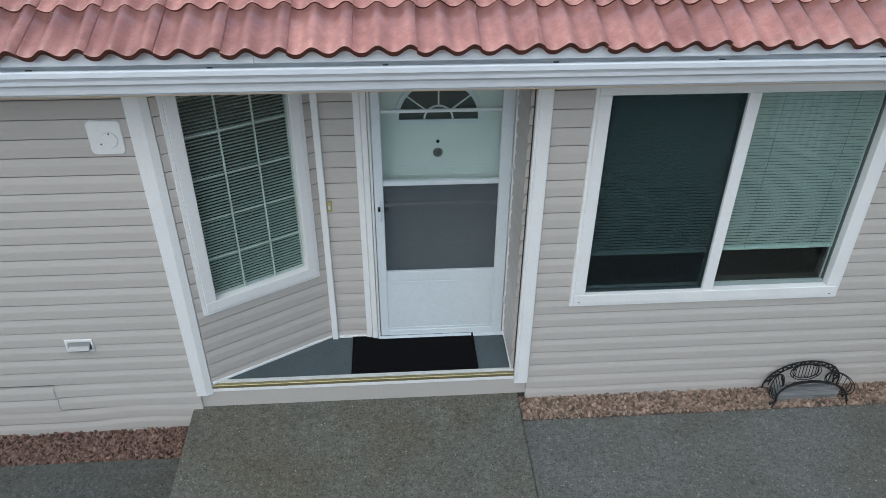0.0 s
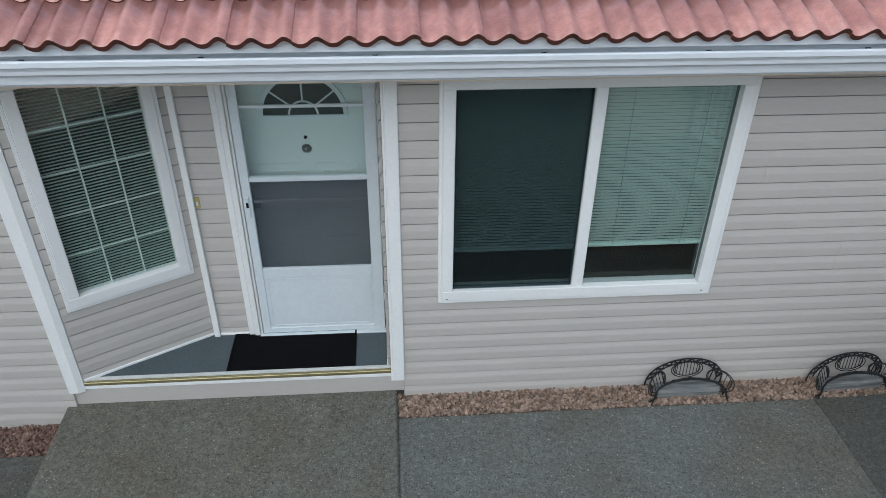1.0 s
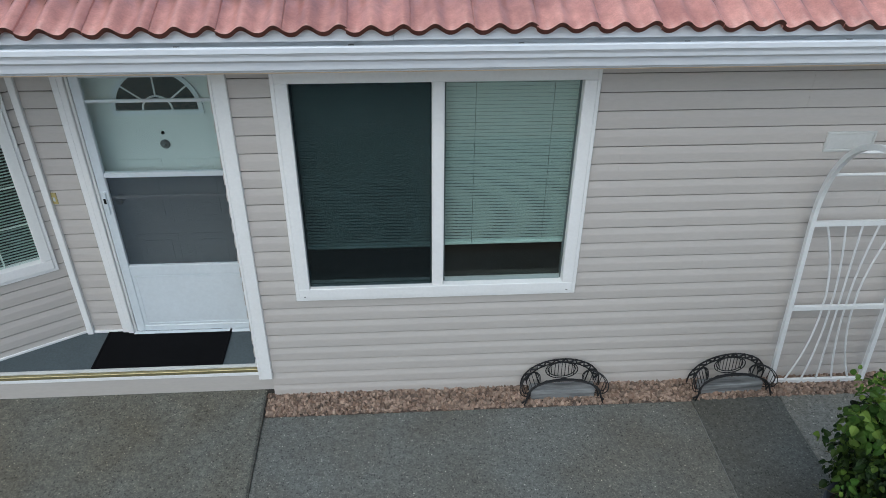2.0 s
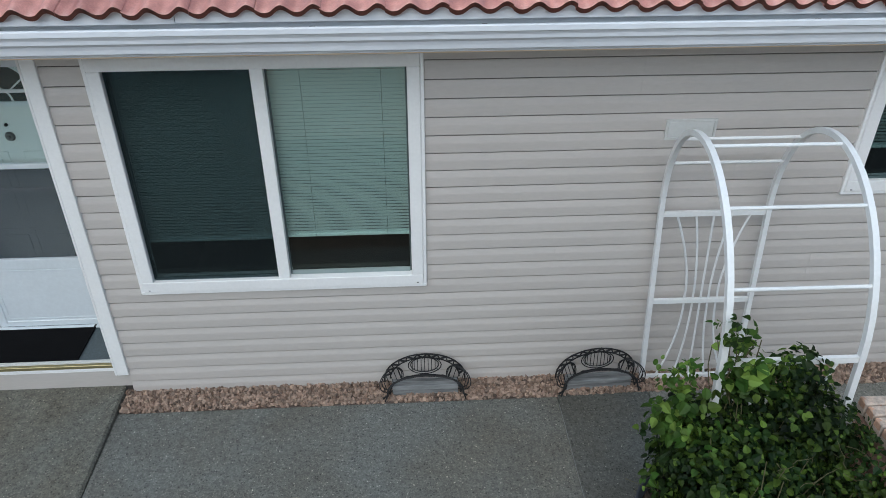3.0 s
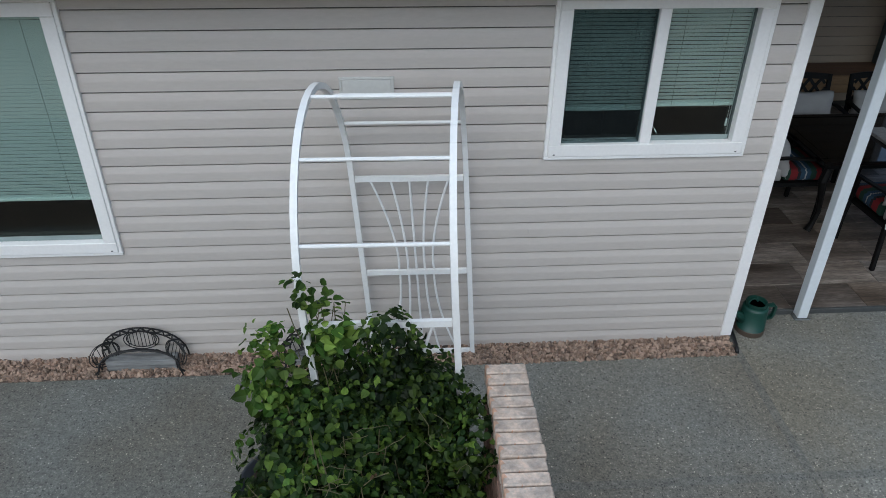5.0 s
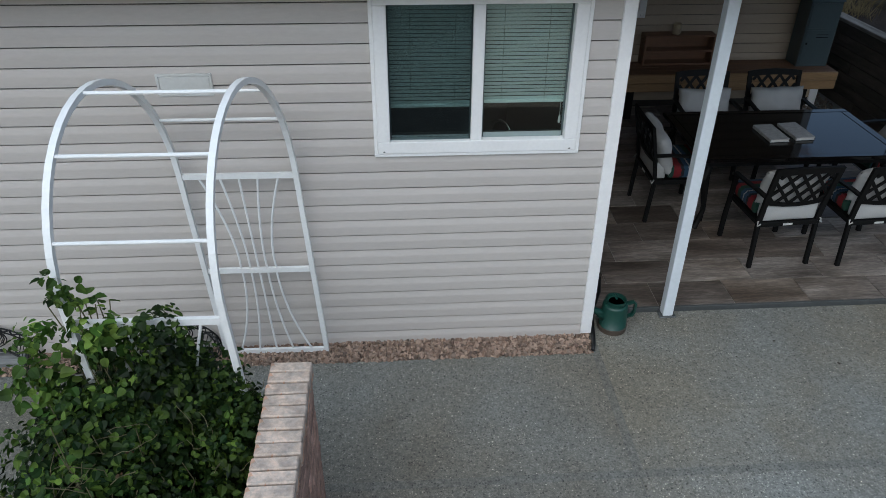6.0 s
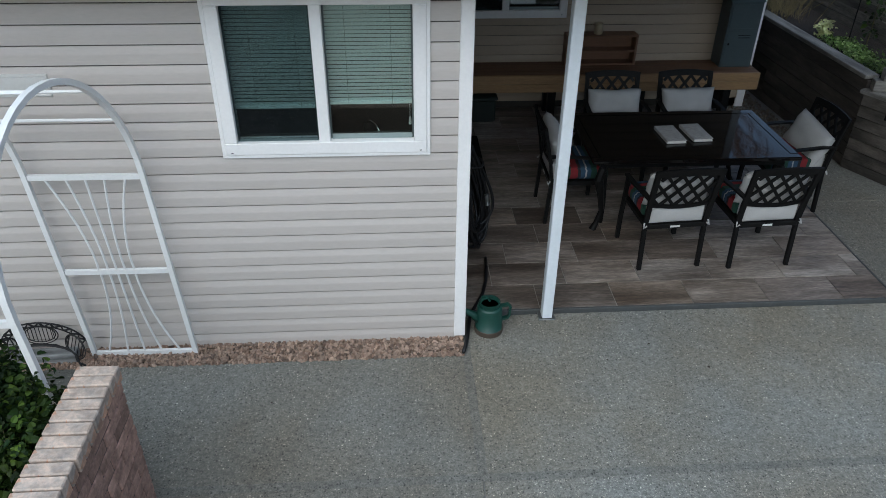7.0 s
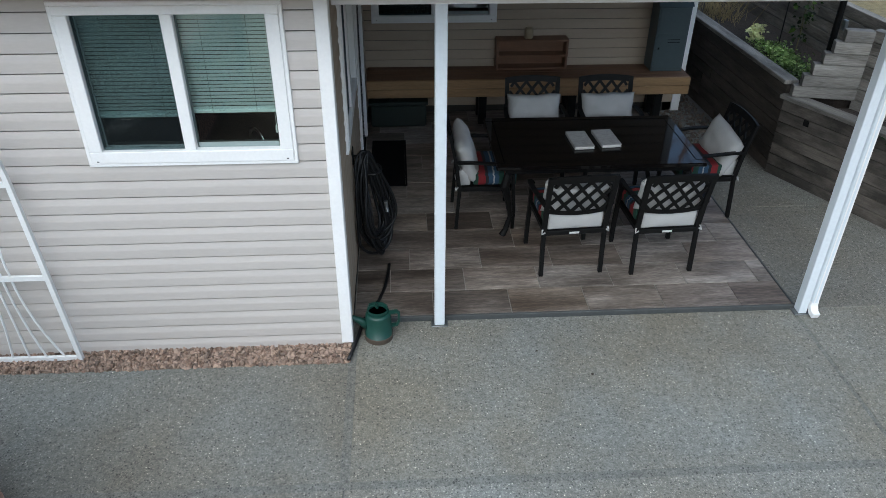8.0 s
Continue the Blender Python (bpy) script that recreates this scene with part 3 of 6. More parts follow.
def blind(name, m, u0, u1, z0, z1, y, step, cords, label, tilt=-1.17, width=0.0262):
    b = thing(name, label, "blind", m)
    bm = bmesh.new()
    slats(bm, u0, u1, z0 + 0.03, z1 - 0.03, step, y, tilt, width)
    ob = part("slats", bm, M_BLIND, b)
    tagged(ob, kind="stuff")
    part("head_rail", boxes((u0, u1, y - 0.018, y + 0.018, z1 - 0.03, z1), bevel=0.003), M_BLIND, b)
    part("bottom_rail", boxes((u0, u1, y - 0.013, y + 0.013, z0, z0 + 0.018), bevel=0.003), M_BLIND, b)
    for u in cords:
        part("cord", bars([(u, y - 0.015, z0), (u, y - 0.015, z1)], r=0.0013, seg=5), M_CORD, b)
    return b


M_CORD = mat("blind_cord", (0.10, 0.13, 0.12), 0.7, 0.1, 5, 50, 0.05)


def slider(name, m, w, fr, mull, y_out=-0.036, head=0.0, mesh_=None, label=""):
    """A sliding window: outer trim, frame, two panes and a screen over one half."""
    u0, u1, z0, z1 = w
    win = thing(name, label, "window", m, kind="structure")
    t = 0.022
    part("window_trim", boxes((u0, u1, y_out, -0.001, z0, z0 + t), (u0, u1, y_out, -0.001, z1 - t, z1), (u0, u0 + t, y_out, -0.001, z0 + t, z1 - t), (u1 - t, u1, y_out, -0.001, z0 + t, z1 - t), bevel=0.003), M_WHITE, win)
    a0, a1, b0, b1 = u0 + t, u1 - t, z0 + t, z1 - t
    f = fr - t
    yf = y_out - 0.006
    part("window_frame", boxes((a0, a1, yf, 0.07, b0, b0 + f), (a0, a1, yf, 0.07, b1 - f + head, b1), (a0, a0 + f, yf, 0.07, b0 + f, b1 - f + head), (a1 - f, a1, yf, 0.07, b0 + f, b1 - f + head), bevel=0.004), M_WHITE, win)
    p0, p1, q0, q1 = a0 + f, a1 - f, b0 + f, b1 - f + head
    part("mullion", boxes((mull[0], mull[1], yf + 0.012, 0.05, q0, q1), bevel=0.004), M_WHITE, win)
    # inner sashes, set back; their dark colour holds the recess's shade
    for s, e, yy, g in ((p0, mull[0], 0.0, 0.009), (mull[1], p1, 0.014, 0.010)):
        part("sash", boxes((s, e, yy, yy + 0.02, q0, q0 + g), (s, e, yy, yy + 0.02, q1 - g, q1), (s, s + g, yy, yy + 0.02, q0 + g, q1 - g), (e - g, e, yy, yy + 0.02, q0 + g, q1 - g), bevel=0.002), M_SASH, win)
        pn = part("pane", boxes((s + g, e - g, yy + 0.008, yy + 0.012, q0 + g, q1 - g)), M_GLASS, win)
        pn.visible_shadow = False
    sc = part("insect_screen", boxes((p0 + 0.002, mull[0] - 0.002, -0.012, -0.0112, q0 + 0.002, q1 - 0.002)), mesh_ or M_SCREEN, win, "dark insect mesh")
    sc.visible_shadow = False
    part("sash_rail", boxes((p0 + 0.010, mull[0] - 0.010, -0.005, -0.001, q0 + 0.001, q0 + 0.016), (mull[1] + 0.011, p1 - 0.011, 0.007, 0.013, q0 + 0.001, q0 + 0.034), bevel=0.002), M_RAIL, win)
    # weep holes are black blocks; the colour gives their inner shade
    for u in (u0 + 0.06, u1 - 0.06):
        part("weep_hole", boxes((u - 0.006, u + 0.006, yf - 0.0012, yf - 0.0002, z0 + 0.034, z0 + 0.040)), M_BLACK, win)
    return win, (p0, p1, q0, q1)


M_RAIL = mat("grey_green_rail", (0.26, 0.32, 0.31), 0.45, 0.05, 4, 50, 0.05)
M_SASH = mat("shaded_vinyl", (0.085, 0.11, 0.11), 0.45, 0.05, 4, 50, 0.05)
slider("window_1", I4, W1, 0.097, (1.138, 1.213), label="large white sliding window with a raised blind in beige siding")
blind("venetian_blind", I4, 0.34, 1.16, 1.215, 2.36, 0.062, 0.0225, (0.52, 0.98), "pale green venetian blind hanging behind the window pane")
blind("venetian_blind", I4, 1.18, 2.01, 1.225, 2.36, 0.062, 0.0225, (1.40, 1.86), "pale green venetian blind hanging behind the window pane")
slider("window_2", I4, W2, 0.098, (5.335, 5.402), head=0.026, mesh_=M_SCREEN3, label="white sliding window with half raised blinds in beige siding")
blind("venetian_blind", I4, 4.85, 5.36, 1.755, 2.38, 0.062, 0.0222, (4.98, 5.24), "pale green venetian blind, lowered half way behind glass", tilt=-1.02, width=0.0250)
blind("venetian_blind", I4, 5.38, 5.91, 1.775, 2.38, 0.062, 0.0222, (5.52, 5.78), "pale green venetian blind, lowered half way behind glass", tilt=-1.02, width=0.0250)
part("pull_cord", tube(bmesh.new(), [(5.885, 0.043, 2.33), (5.883, 0.043, 1.70), (5.883, 0.043, 1.69), (5.883, 0.043, 1.65), (5.883, 0.043, 1.645)], [0.0015, 0.0015, 0.006, 0.009, 0.006], 8), M_PLATE, bpy.data.objects["venetian_blind.003"], "pale cord with a small tassel")
slider("window_3", BACK, BW, 0.085, (7.02, 7.10), label="white sliding window of the back wall, dark inside")
slider("window_4", SIDE, SW, 0.085, (1.28, 1.35), label="white sliding window facing the covered patio")

# rooms behind the glass, the missing light painted as near-black walls
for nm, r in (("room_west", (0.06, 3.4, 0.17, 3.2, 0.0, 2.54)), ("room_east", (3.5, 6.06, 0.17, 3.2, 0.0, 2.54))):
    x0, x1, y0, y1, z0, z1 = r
    tagged(part(nm, boxes((x0, x1, y1, y1 + 0.1, z0, z1), (x0 - 0.1, x0, y0, y1 + 0.1, z0, z1), (x1, x1 + 0.1, y0, y1 + 0.1, z0, z1), (x0 - 0.1, x1 + 0.1, y0, y1 + 0.1, z0 - 0.1, z0)), M_DARK), "room behind the windows, painted near-black to look unlit", "room", kind="structure")
tagged(part("ceiling", boxes((-7.0, 6.2, 0.02, 10.2, TOP + 0.002, TOP + 0.06), (6.2, 10.1, 4.40, 10.2, TOP + 0.002, TOP + 0.06)), M_GREYWALL), "plain ceiling above the rooms", "ceiling", kind="structure")
# unseen, dark brown and carried past the posts to dim the patio
tagged(part("ceiling_patio", boxes((6.202, 10.62, 0.02, 4.398, TOP + 0.002, TOP + 0.06)), M_DIM_CEILING), "unseen patio ceiling, dark brown to dim and warm the light", "ceiling", kind="structure")
# unseen soffit, made tan to warm the light on the wall below
tagged(part("soffit", boxes((-7.0, 10.65, -0.43, 0.018, TOP + 0.004, TOP + 0.03)), M_SOFFIT), "soffit under the eave, tinted tan to bounce warm light", "soffit", kind="structure")

# ---- eave: fascia, gutter, tiles ----
tagged(part("fascia", boxes((-7.0, 10.65, -0.432, -0.405, TOP + 0.01, 2.735), (-7.0, -1.55, -0.502, -0.496, 2.742, 2.81), (-1.548, 0.93, -0.505, -0.499, 2.744, 2.81), (0.932, 10.65, -0.502, -0.496, 2.746, 2.81), bevel=0.002), M_GUTTER), "white metal fascia and drip edge under the roof tiles", "fascia", kind="structure")
gutter = thing("gutter", "white aluminium eaves gutter with a rolled lip", "gutter")
GP = [(-0.434, 2.70), (-0.434, 2.60), (-0.437, 2.596), (-0.478, 2.596), (-0.484, 2.60), (-0.487, 2.622), (-0.492, 2.64), (-0.506, 2.652), (-0.515, 2.657), (-0.517, 2.676), (-0.526, 2.692), (-0.535, 2.698), (-0.535, 2.722), (-0.530, 2.728), (-0.518, 2.728), (-0.514, 2.722), (-0.514, 2.70), (-0.509, 2.69), (-0.509, 2.665), (-0.484, 2.645), (-0.478, 2.606), (-0.440, 2.606), (-0.438, 2.70)]
part("channel", prism(bmesh.new(), GP, -7.0, 10.65), M_GUTTER, gutter)
for i in range(-6, 12):
    x = -0.105 + 0.832 * i
    part("hanger", boxes((x - 0.011, x + 0.011, -0.514, -0.447, 2.706, 2.710), (x - 0.014, x + 0.014, -0.452, -0.447, 2.69, 2.711)), M_EDGE, gutter)

# curved roof tiles, one wave 0.15 wide
SLOPE = math.atan(0.36)
ROW = 0.345


def tile_mesh(name):
    """Two waves side by side: barrel and pan, with a thick nose in a darker colour."""
    bm = bmesh.new()
    L, T, n = 0.40, 0.025, 32
    grid = []
    for j, v in enumerate((0.0, 0.004, 0.20, L)):
        row = []
        for i in range(n + 1):
            u = i / n * 0.303
            crest = 0.5 + 0.5 * math.cos((u - 0.118) / 0.15 * 2 * math.pi)
            h = 0.039 * crest ** 1.25 - 0.008 + 0.007 * u / 0.3
            row.append((u, v, h + 0.012 - 0.012 * v / L - (0.003 if j == 0 else 0)))
        grid.append(row)
    top = [[bm.verts.new(p) for p in r] for r in grid]
    bot = [[bm.verts.new((x, y, z - T)) for x, y, z in r] for r in (grid[0], grid[-1])]
    for a, b in zip(top, top[1:]):
        for i in range(n):
            f = bm.faces.new((a[i], a[i + 1], b[i + 1], b[i]))
            f.smooth = True
    nose = [bm.faces.new((bot[0][i], bot[0][i + 1], top[0][i + 1], top[0][i])) for i in range(n)]
    for i in range(n):
        bm.faces.new((bot[1][i], top[-1][i], top[-1][i + 1], bot[1][i + 1]))
        bm.faces.new((bot[0][i + 1], bot[0][i], bot[1][i], bot[1][i + 1]))
    for e in (0, n):
        bm.faces.new([r[e] for r in top] + [bot[1][e], bot[0][e]])
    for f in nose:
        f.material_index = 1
    me = bpy.data.meshes.new(name)
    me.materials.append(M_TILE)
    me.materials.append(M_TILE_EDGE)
    bmesh.ops.recalc_face_normals(bm, faces=bm.faces)
    bm.to_mesh(me)
    bm.free()
    return me


# the roof's unseen run beyond the patio posts is added to cut light
roof = part("roof", prism(bmesh.new(), [(-0.45, 2.80), (-0.45, 2.775), (5.2, 2.775 + 5.65 * 0.36), (5.2, 2.80 + 5.65 * 0.36)], -7.0, 10.65), M_GREYWALL)
tagged(roof, "red clay tiled roof with wavy barrel tiles", "roof", kind="structure")
TILE_ME = tile_mesh("roof_tile")
rng = random.Random(4)
far = []
for r in range(7):
    for c in range(59):
        x = -7.087 + c * 0.30
        m = pose(x + rng.uniform(-0.002, 0.002), -0.545 + r * ROW * math.cos(SLOPE) + rng.uniform(-0.004, 0.004), 2.797 + r * ROW * math.sin(SLOPE) + rng.uniform(-0.002, 0.002), math.degrees(SLOPE) + rng.uniform(-0.5, 0.5), 0, rng.uniform(-0.4, 0.4))
        if r < 2 and x > -6.0:
            share("roof_tile", TILE_ME, roof, m)
        else:
            far.append(m)
bm = bmesh.new()
for m in far:
    t = bmesh.new()
    t.from_mesh(TILE_ME)
    t.transform(m)
    tmp = bpy.data.meshes.new("tmp")
    tmp.materials.append(M_TILE)
    tmp.materials.append(M_TILE_EDGE)
    t.to_mesh(tmp)
    t.free()
    bm.from_mesh(tmp)
    bpy.data.meshes.remove(tmp)
me = bpy.data.meshes.new("upper_tiles")
me.materials.append(M_TILE)
me.materials.append(M_TILE_EDGE)
bm.to_mesh(me)
bm.free()
up = tagged(new("upper_tiles", me), kind="stuff")
up.parent = roof

# ---- ground ----
# ground out of view, tan so that it reflects warm light
ground = part("ground", boxes((-60, 80, -60, 80, -0.6, -0.30)), M_BOUNCE_EARTH)
tagged(ground, "unseen tan ground round the house, coloured to bounce warm light", "ground", kind="structure")
pavement = part("pavement", boxes((-2.37, 16.0, -1.80, -0.30, -0.32, -0.008), (6.24, 16.0, -0.30, 8.0, -0.32, -0.008), (-2.37, 6.24, -0.30, 0.04, -0.32, -0.075)), M_JOINT)
tagged(pavement, "exposed aggregate concrete pavement in large slabs", "pavement", kind="structure")


def paving(x0, x1, y0, y1, z, m, edge=0.005, front=None):
    """One slab with its top at z, or sloping down to front at its far edge."""
    bm = boxes((x0 + 0.003, x1 - 0.003, y0 + 0.003, y1 - 0.003, -0.2, z), bevel=edge)
    if front is not None:
        for v in bm.verts:
            if v.co.z > -0.1:
                v.co.z += (front - z) * (y1 - v.co.y) / (y1 - y0)
    part("paving_slab", bm, m, pavement)


paving(-2.405, -0.055, -1.285, 0.035, 0.06, M_CONC2, 0.014, 0.016)
paving(-0.062, 3.02, -1.285, -0.225, 0.0, M_CONC)
# slab cut at x = 3.68 so that its west piece is darker
paving(3.02, 3.68, -1.285, -0.205, 0.0, M_CONC5)
paving(3.68, 6.25, -1.285, -0.205, 0.0, M_CONC4)
for x0, x1 in ((6.25, 9.66), (9.66, 16.0)):
    paving(x0, x1, -1.285, 0.235, 0.0, M_CONC3)
for x0, x1 in ((-2.37, -0.062), (-0.062, 3.02), (3.02, 6.25), (6.25, 9.66), (9.66, 16.0)):
    paving(x0 - (0.035 if x0 < -1 else 0), x1, -1.80, -1.285, 0.014 if x0 < -1 else 0.0, M_CONC6 if x0 > 6 else M_CONC4 if x0 > 3 else M_CONC)
# these two take the darker concrete, with the roof's shade in its colour
paving(9.675, 16.0, 0.235, 1.83, 0.0, M_CONC4)
paving(9.675, 16.0, 1.83, 3.05, 0.0, M_CONC4)
# unseen strip, added so that the lower panes reflect something dark
bed = part("dark_ground_strip", boxes((-20.0, 30.0, -4.40, -1.81, -0.35, -0.03)), M_DARK_GROUND)
tagged(bed, "unseen brown strip beside the paving, added to darken window reflections", "ground", kind="structure")
# pale tan ground added out of view to warm the light under the eave
yard = part("bounce_ground", boxes((-20.0, 30.0, -15.9, -4.41, -0.35, -0.03)), M_BOUNCE_EARTH)
tagged(yard, "unseen tan ground beyond the paving, added to bounce warm light", "ground", kind="structure")
# smooth trowelled bands along the joints
for x0, x1, y0, y1, z in ((-0.062, 16.0, -1.315, -1.257, 0.0), (6.222, 6.250, -1.256, -0.21, 0.0), (6.2505, 6.280, -1.256, 0.225, 0.0), (9.63, 9.66, -1.256, 0.20, 0.0), (9.675, 9.70, 0.25, 3.04, 0.0), (-0.056, -0.028, -1.256, -0.24, 0.0)):
    part("joint_band", boxes((x0, x1, y0, y1, z - 0.004, z + 0.0015), bevel=0.001), M_TROWEL, pavement)
lower = part("lower_pavement", boxes((-9.0, -2.41, -1.80, -0.31, -0.40, -0.12)), M_CONC5)
tagged(lower, "grey concrete pavement below the porch slab", "pavement", kind="structure")


# dark block added far off, unseen, to take away low sky light
far_block = part("blocker_far_east", prism(bmesh.new(), [(-30.0, -0.3), (45.0, -0.3), (45.0, 4.6), (-30.0, 4.6)], 26.0, 40.0), M_BLOCKER)
tagged(far_block, "unseen dark block beyond the garden, added to cut low sky", "bank", kind="structure")
# added out of view: cuts low sky and bounces warm light inward
south_block = part("blocker_south", boxes((-40, 45, -17.0, -16.0, -0.3, 5.2)), M_SOUTH_BLOCKER)
tagged(south_block, "unseen brown block to the south, added to cut low sky", "bank", kind="structure")

# unseen block that shades the patio's east side
hedge = part("blocker_east", boxes((17.5, 19.0, 0.8, 40.0, -0.3, 3.2)), M_BLOCKER)
tagged(hedge, "unseen dark block above the terraces, added to cut east light", "hedge", kind="structure")

# unseen block, there for a darker reflection in the table top
north_block = part("blocker_north", boxes((11.8, 40.0, 15.0, 16.5, -0.3, 3.4)), M_BLOCKER)
tagged(north_block, "unseen dark block behind the terraces, added to darken table reflections", "hedge", kind="structure")

# ---- gravel ----
def stone_bed(name, x0, x1, y0, y1, z, n, label, seed, size=(0.0085, 0.0180), m_=None):
    rg = random.Random(seed)
    base = bmesh.new()
    bmesh.ops.create_icosphere(base, subdivisions=1, radius=1)
    kinds = []
    for k in range(12):
        pts = []
        for v in base.verts:
            d = v.co + Vector((noise.noise(v.co * 1.3 + Vector((k * 7.1, seed, 0))), noise.noise(v.co * 1.3 + Vector((3, k * 5.3, seed))), noise.noise(v.co * 1.3 + Vector((seed, 1, k * 3.7))))) * 0.85
            pts.append(d)
        kinds.append(pts)
    faces = [[v.index for v in f.verts] for f in base.faces]
    base.free()
    V, Fc = [], []
    for i in range(n):
        s = rg.uniform(*size)
        m = pose(rg.uniform(x0, x1), rg.uniform(y0, y1), z + rg.uniform(-0.014, 0.016), rg.uniform(0, 360), rg.uniform(0, 360), rg.uniform(0, 360)) @ Matrix.Diagonal((s * rg.uniform(0.9, 1.5), s, s * rg.uniform(0.6, 0.95), 1))
        o = len(V)
        V += [tuple(m @ p) for p in kinds[i % 12]]
        Fc += [[o + k for k in f] for f in faces]
    me = bpy.data.meshes.new(name)
    me.from_pydata(V, [], Fc)
    me.materials.append(m_ or M_GRAVEL)
    return tagged(new(name, me), label, "gravel", kind="stuff")


for nm, r in (("gravel_base", (-0.06, 6.24, -0.235, 0.03, -0.07, -0.012)), ("gravel_base", (-9.0, -2.38, -0.31, 0.03, -0.4, -0.16)), ("gravel_base", (9.7, 10.6, 3.055, 9.0, -0.3, -0.02))):
    tagged(part(nm, boxes(r), M_MORTAR), "bed of soil beneath the gravel strip", "soil", kind="structure")
stone_bed("gravel", -0.05, 6.23, -0.215, 0.0, 0.0, 10500, "pinkish crushed stone along the house wall", 1)
stone_bed("gravel", -5.0, -2.43, -0.30, -0.01, -0.14, 5200, "reddish crushed stone beside the lower pavement", 2, m_=M_GRAVEL3)
stone_bed("gravel", 9.75, 10.35, 3.07, 6.0, -0.01, 2200, "dull brown crushed stone beside the timber wall", 3, m_=M_GRAVEL2)

# ---- porch ----
FLOOR = 0.272
porch = part("porch_floor", slab(bmesh.new(), [(-2.255, 0.012), (-0.098, 0.012), (-0.098, 0.50), (-1.40, 0.50)], 0.0, FLOOR), M_PORCH)
tagged(porch, "grey painted porch floor in the entrance recess", "floor", kind="structure")
step = thing("porch_threshold", "white porch edge board with a dull brass nosing", "threshold", kind="structure")
part("riser", boxes((-2.262, -0.096, -0.012, 0.011, 0.203, 0.235), bevel=0.003), M_WHITE, step)
part("nosing", boxes((-2.239, -0.097, -0.016, 0.03, 0.236, 0.264), bevel=0.003), M_BRASS, step, "dull yellow brass edge strip")
part("top_strip", boxes((-2.237, -0.097, 0.006, 0.032, 0.2645, 0.279), bevel=0.002), M_PLATE, step, "pale screwed edge strip")
part("base_board", boxes((-2.36, -0.006, -0.006, 0.009, 0.0605, 0.202)), M_SIDING, step)
doormat = thing("doormat", "black ribbed rubber doormat on the porch floor", "mat", pose(-0.8075, 0.2425, FLOOR))
part("pad", boxes((-0.44, 0.44, -0.19, 0.19, 0.001, 0.010)), M_MAT, doormat)
part("border", boxes((-0.4575, 0.4575, -0.2075, -0.191, 0.001, 0.012), (-0.4575, 0.4575, 0.191, 0.2075, 0.001, 0.012), (-0.4575, -0.441, -0.191, 0.191, 0.001, 0.012), (0.441, 0.4575, -0.191, 0.191, 0.001, 0.012), bevel=0.002), M_MAT, doormat)

M_MUNTIN = mat("white_muntin", (0.84, 0.85, 0.83), 0.5, 0.05, 4, 50, 0.03)
# slanted bay wall with a gridded window
BAYA = math.degrees(math.atan2(0.455, 0.79))
BAY = pose(-2.20, 0.03, 0, 0, 0, BAYA)
BL = math.hypot(0.79, 0.455)
bay = wall_with_holes("wall_bay", BAY, -0.05, BL, -0.05, TOP, 0.14, [(0.05, 0.80, 0.93, 2.42)])
BWIN = (-0.008, 0.833, 0.869, 2.482)
clad(bay, -0.05, BL - 0.005, 1, 21, [BWIN], top=TOP)
bw = thing("window_5", "white gridded window with a closed blind in a slanted bay", "window", BAY, kind="structure")
u0, u1, z0, z1 = BWIN
part("window_trim", boxes((u0, u1, -0.034, -0.001, z0, z0 + 0.024), (u0, u1, -0.034, -0.001, z1 - 0.024, z1), (u0, u0 + 0.024, -0.034, -0.001, z0 + 0.024, z1 - 0.024), (u1 - 0.024, u1, -0.034, -0.001, z0 + 0.024, z1 - 0.024), bevel=0.003), M_WHITE, bw)
a0, a1, b0, b1 = u0 + 0.024, u1 - 0.024, z0 + 0.024, z1 - 0.024
part("window_frame", boxes((a0, a1, -0.042, 0.05, b0, b0 + 0.075), (a0, a1, -0.042, 0.05, b1 - 0.075, b1), (a0, a0 + 0.074, -0.042, 0.05, b0 + 0.075, b1 - 0.075), (a1 - 0.068, a1, -0.042, 0.05, b0 + 0.075, b1 - 0.075), bevel=0.004), M_WHITE, bw)
g0, g1, h0, h1 = a0 + 0.074, a1 - 0.068, b0 + 0.075, b1 - 0.075
pane = part("pane", boxes((g0, g1, 0.010, 0.014, h0, h1)), M_GLASS, bw)
pane.visible_shadow = False
for i in (1, 2):
    u = g0 + (g1 - g0) * i / 3
    part("muntin", boxes((u - 0.0055, u + 0.0055, 0.016, 0.022, h0, h1)), M_MUNTIN, bw)
for i in range(1, 5):
    z = h0 + (h1 - h0) * i / 5
    part("muntin", boxes((g0, g1, 0.0165, 0.0215, z - 0.0055, z + 0.0055)), M_MUNTIN, bw)
blind("venetian_blind", BAY, g0 - 0.03, g1 + 0.05, 0.93, 2.44, 0.05, 0.0215, (), "half open slatted blind behind the gridded window", tilt=0.10, width=0.0163)
# near-black sheet paints the unlit space behind the bay
tagged(part("room_bay", boxes((0.0, BL, 0.30, 0.34, 0.0, 2.5)), M_DARK), "wall behind the bay window, its unlit look painted near-black", "room", kind="structure").matrix_world = BAY

# door wall, with storm door and panelled front door
DW = pose(0, 0.47, 0)
wd = wall_with_holes("wall_door", DW, -1.42, -0.02, -0.05, TOP, 0.16, [(-1.075, -0.115, 0.26, 2.42)])
clad(wd, -1.395, -1.155, 1, 21, top=TOP)
RET = pose(-0.098, 0.47, 0, 0, 0, -90)
wr = wall_with_holes("wall_return", RET, 0.0, 0.47, -0.05, TOP, 0.03, [])
clad(wr, 0.0, 0.44, 1, 21, top=TOP)
base = thing("baseboard", "white trim strips at the foot and corners of the porch walls", "trim", kind="structure")
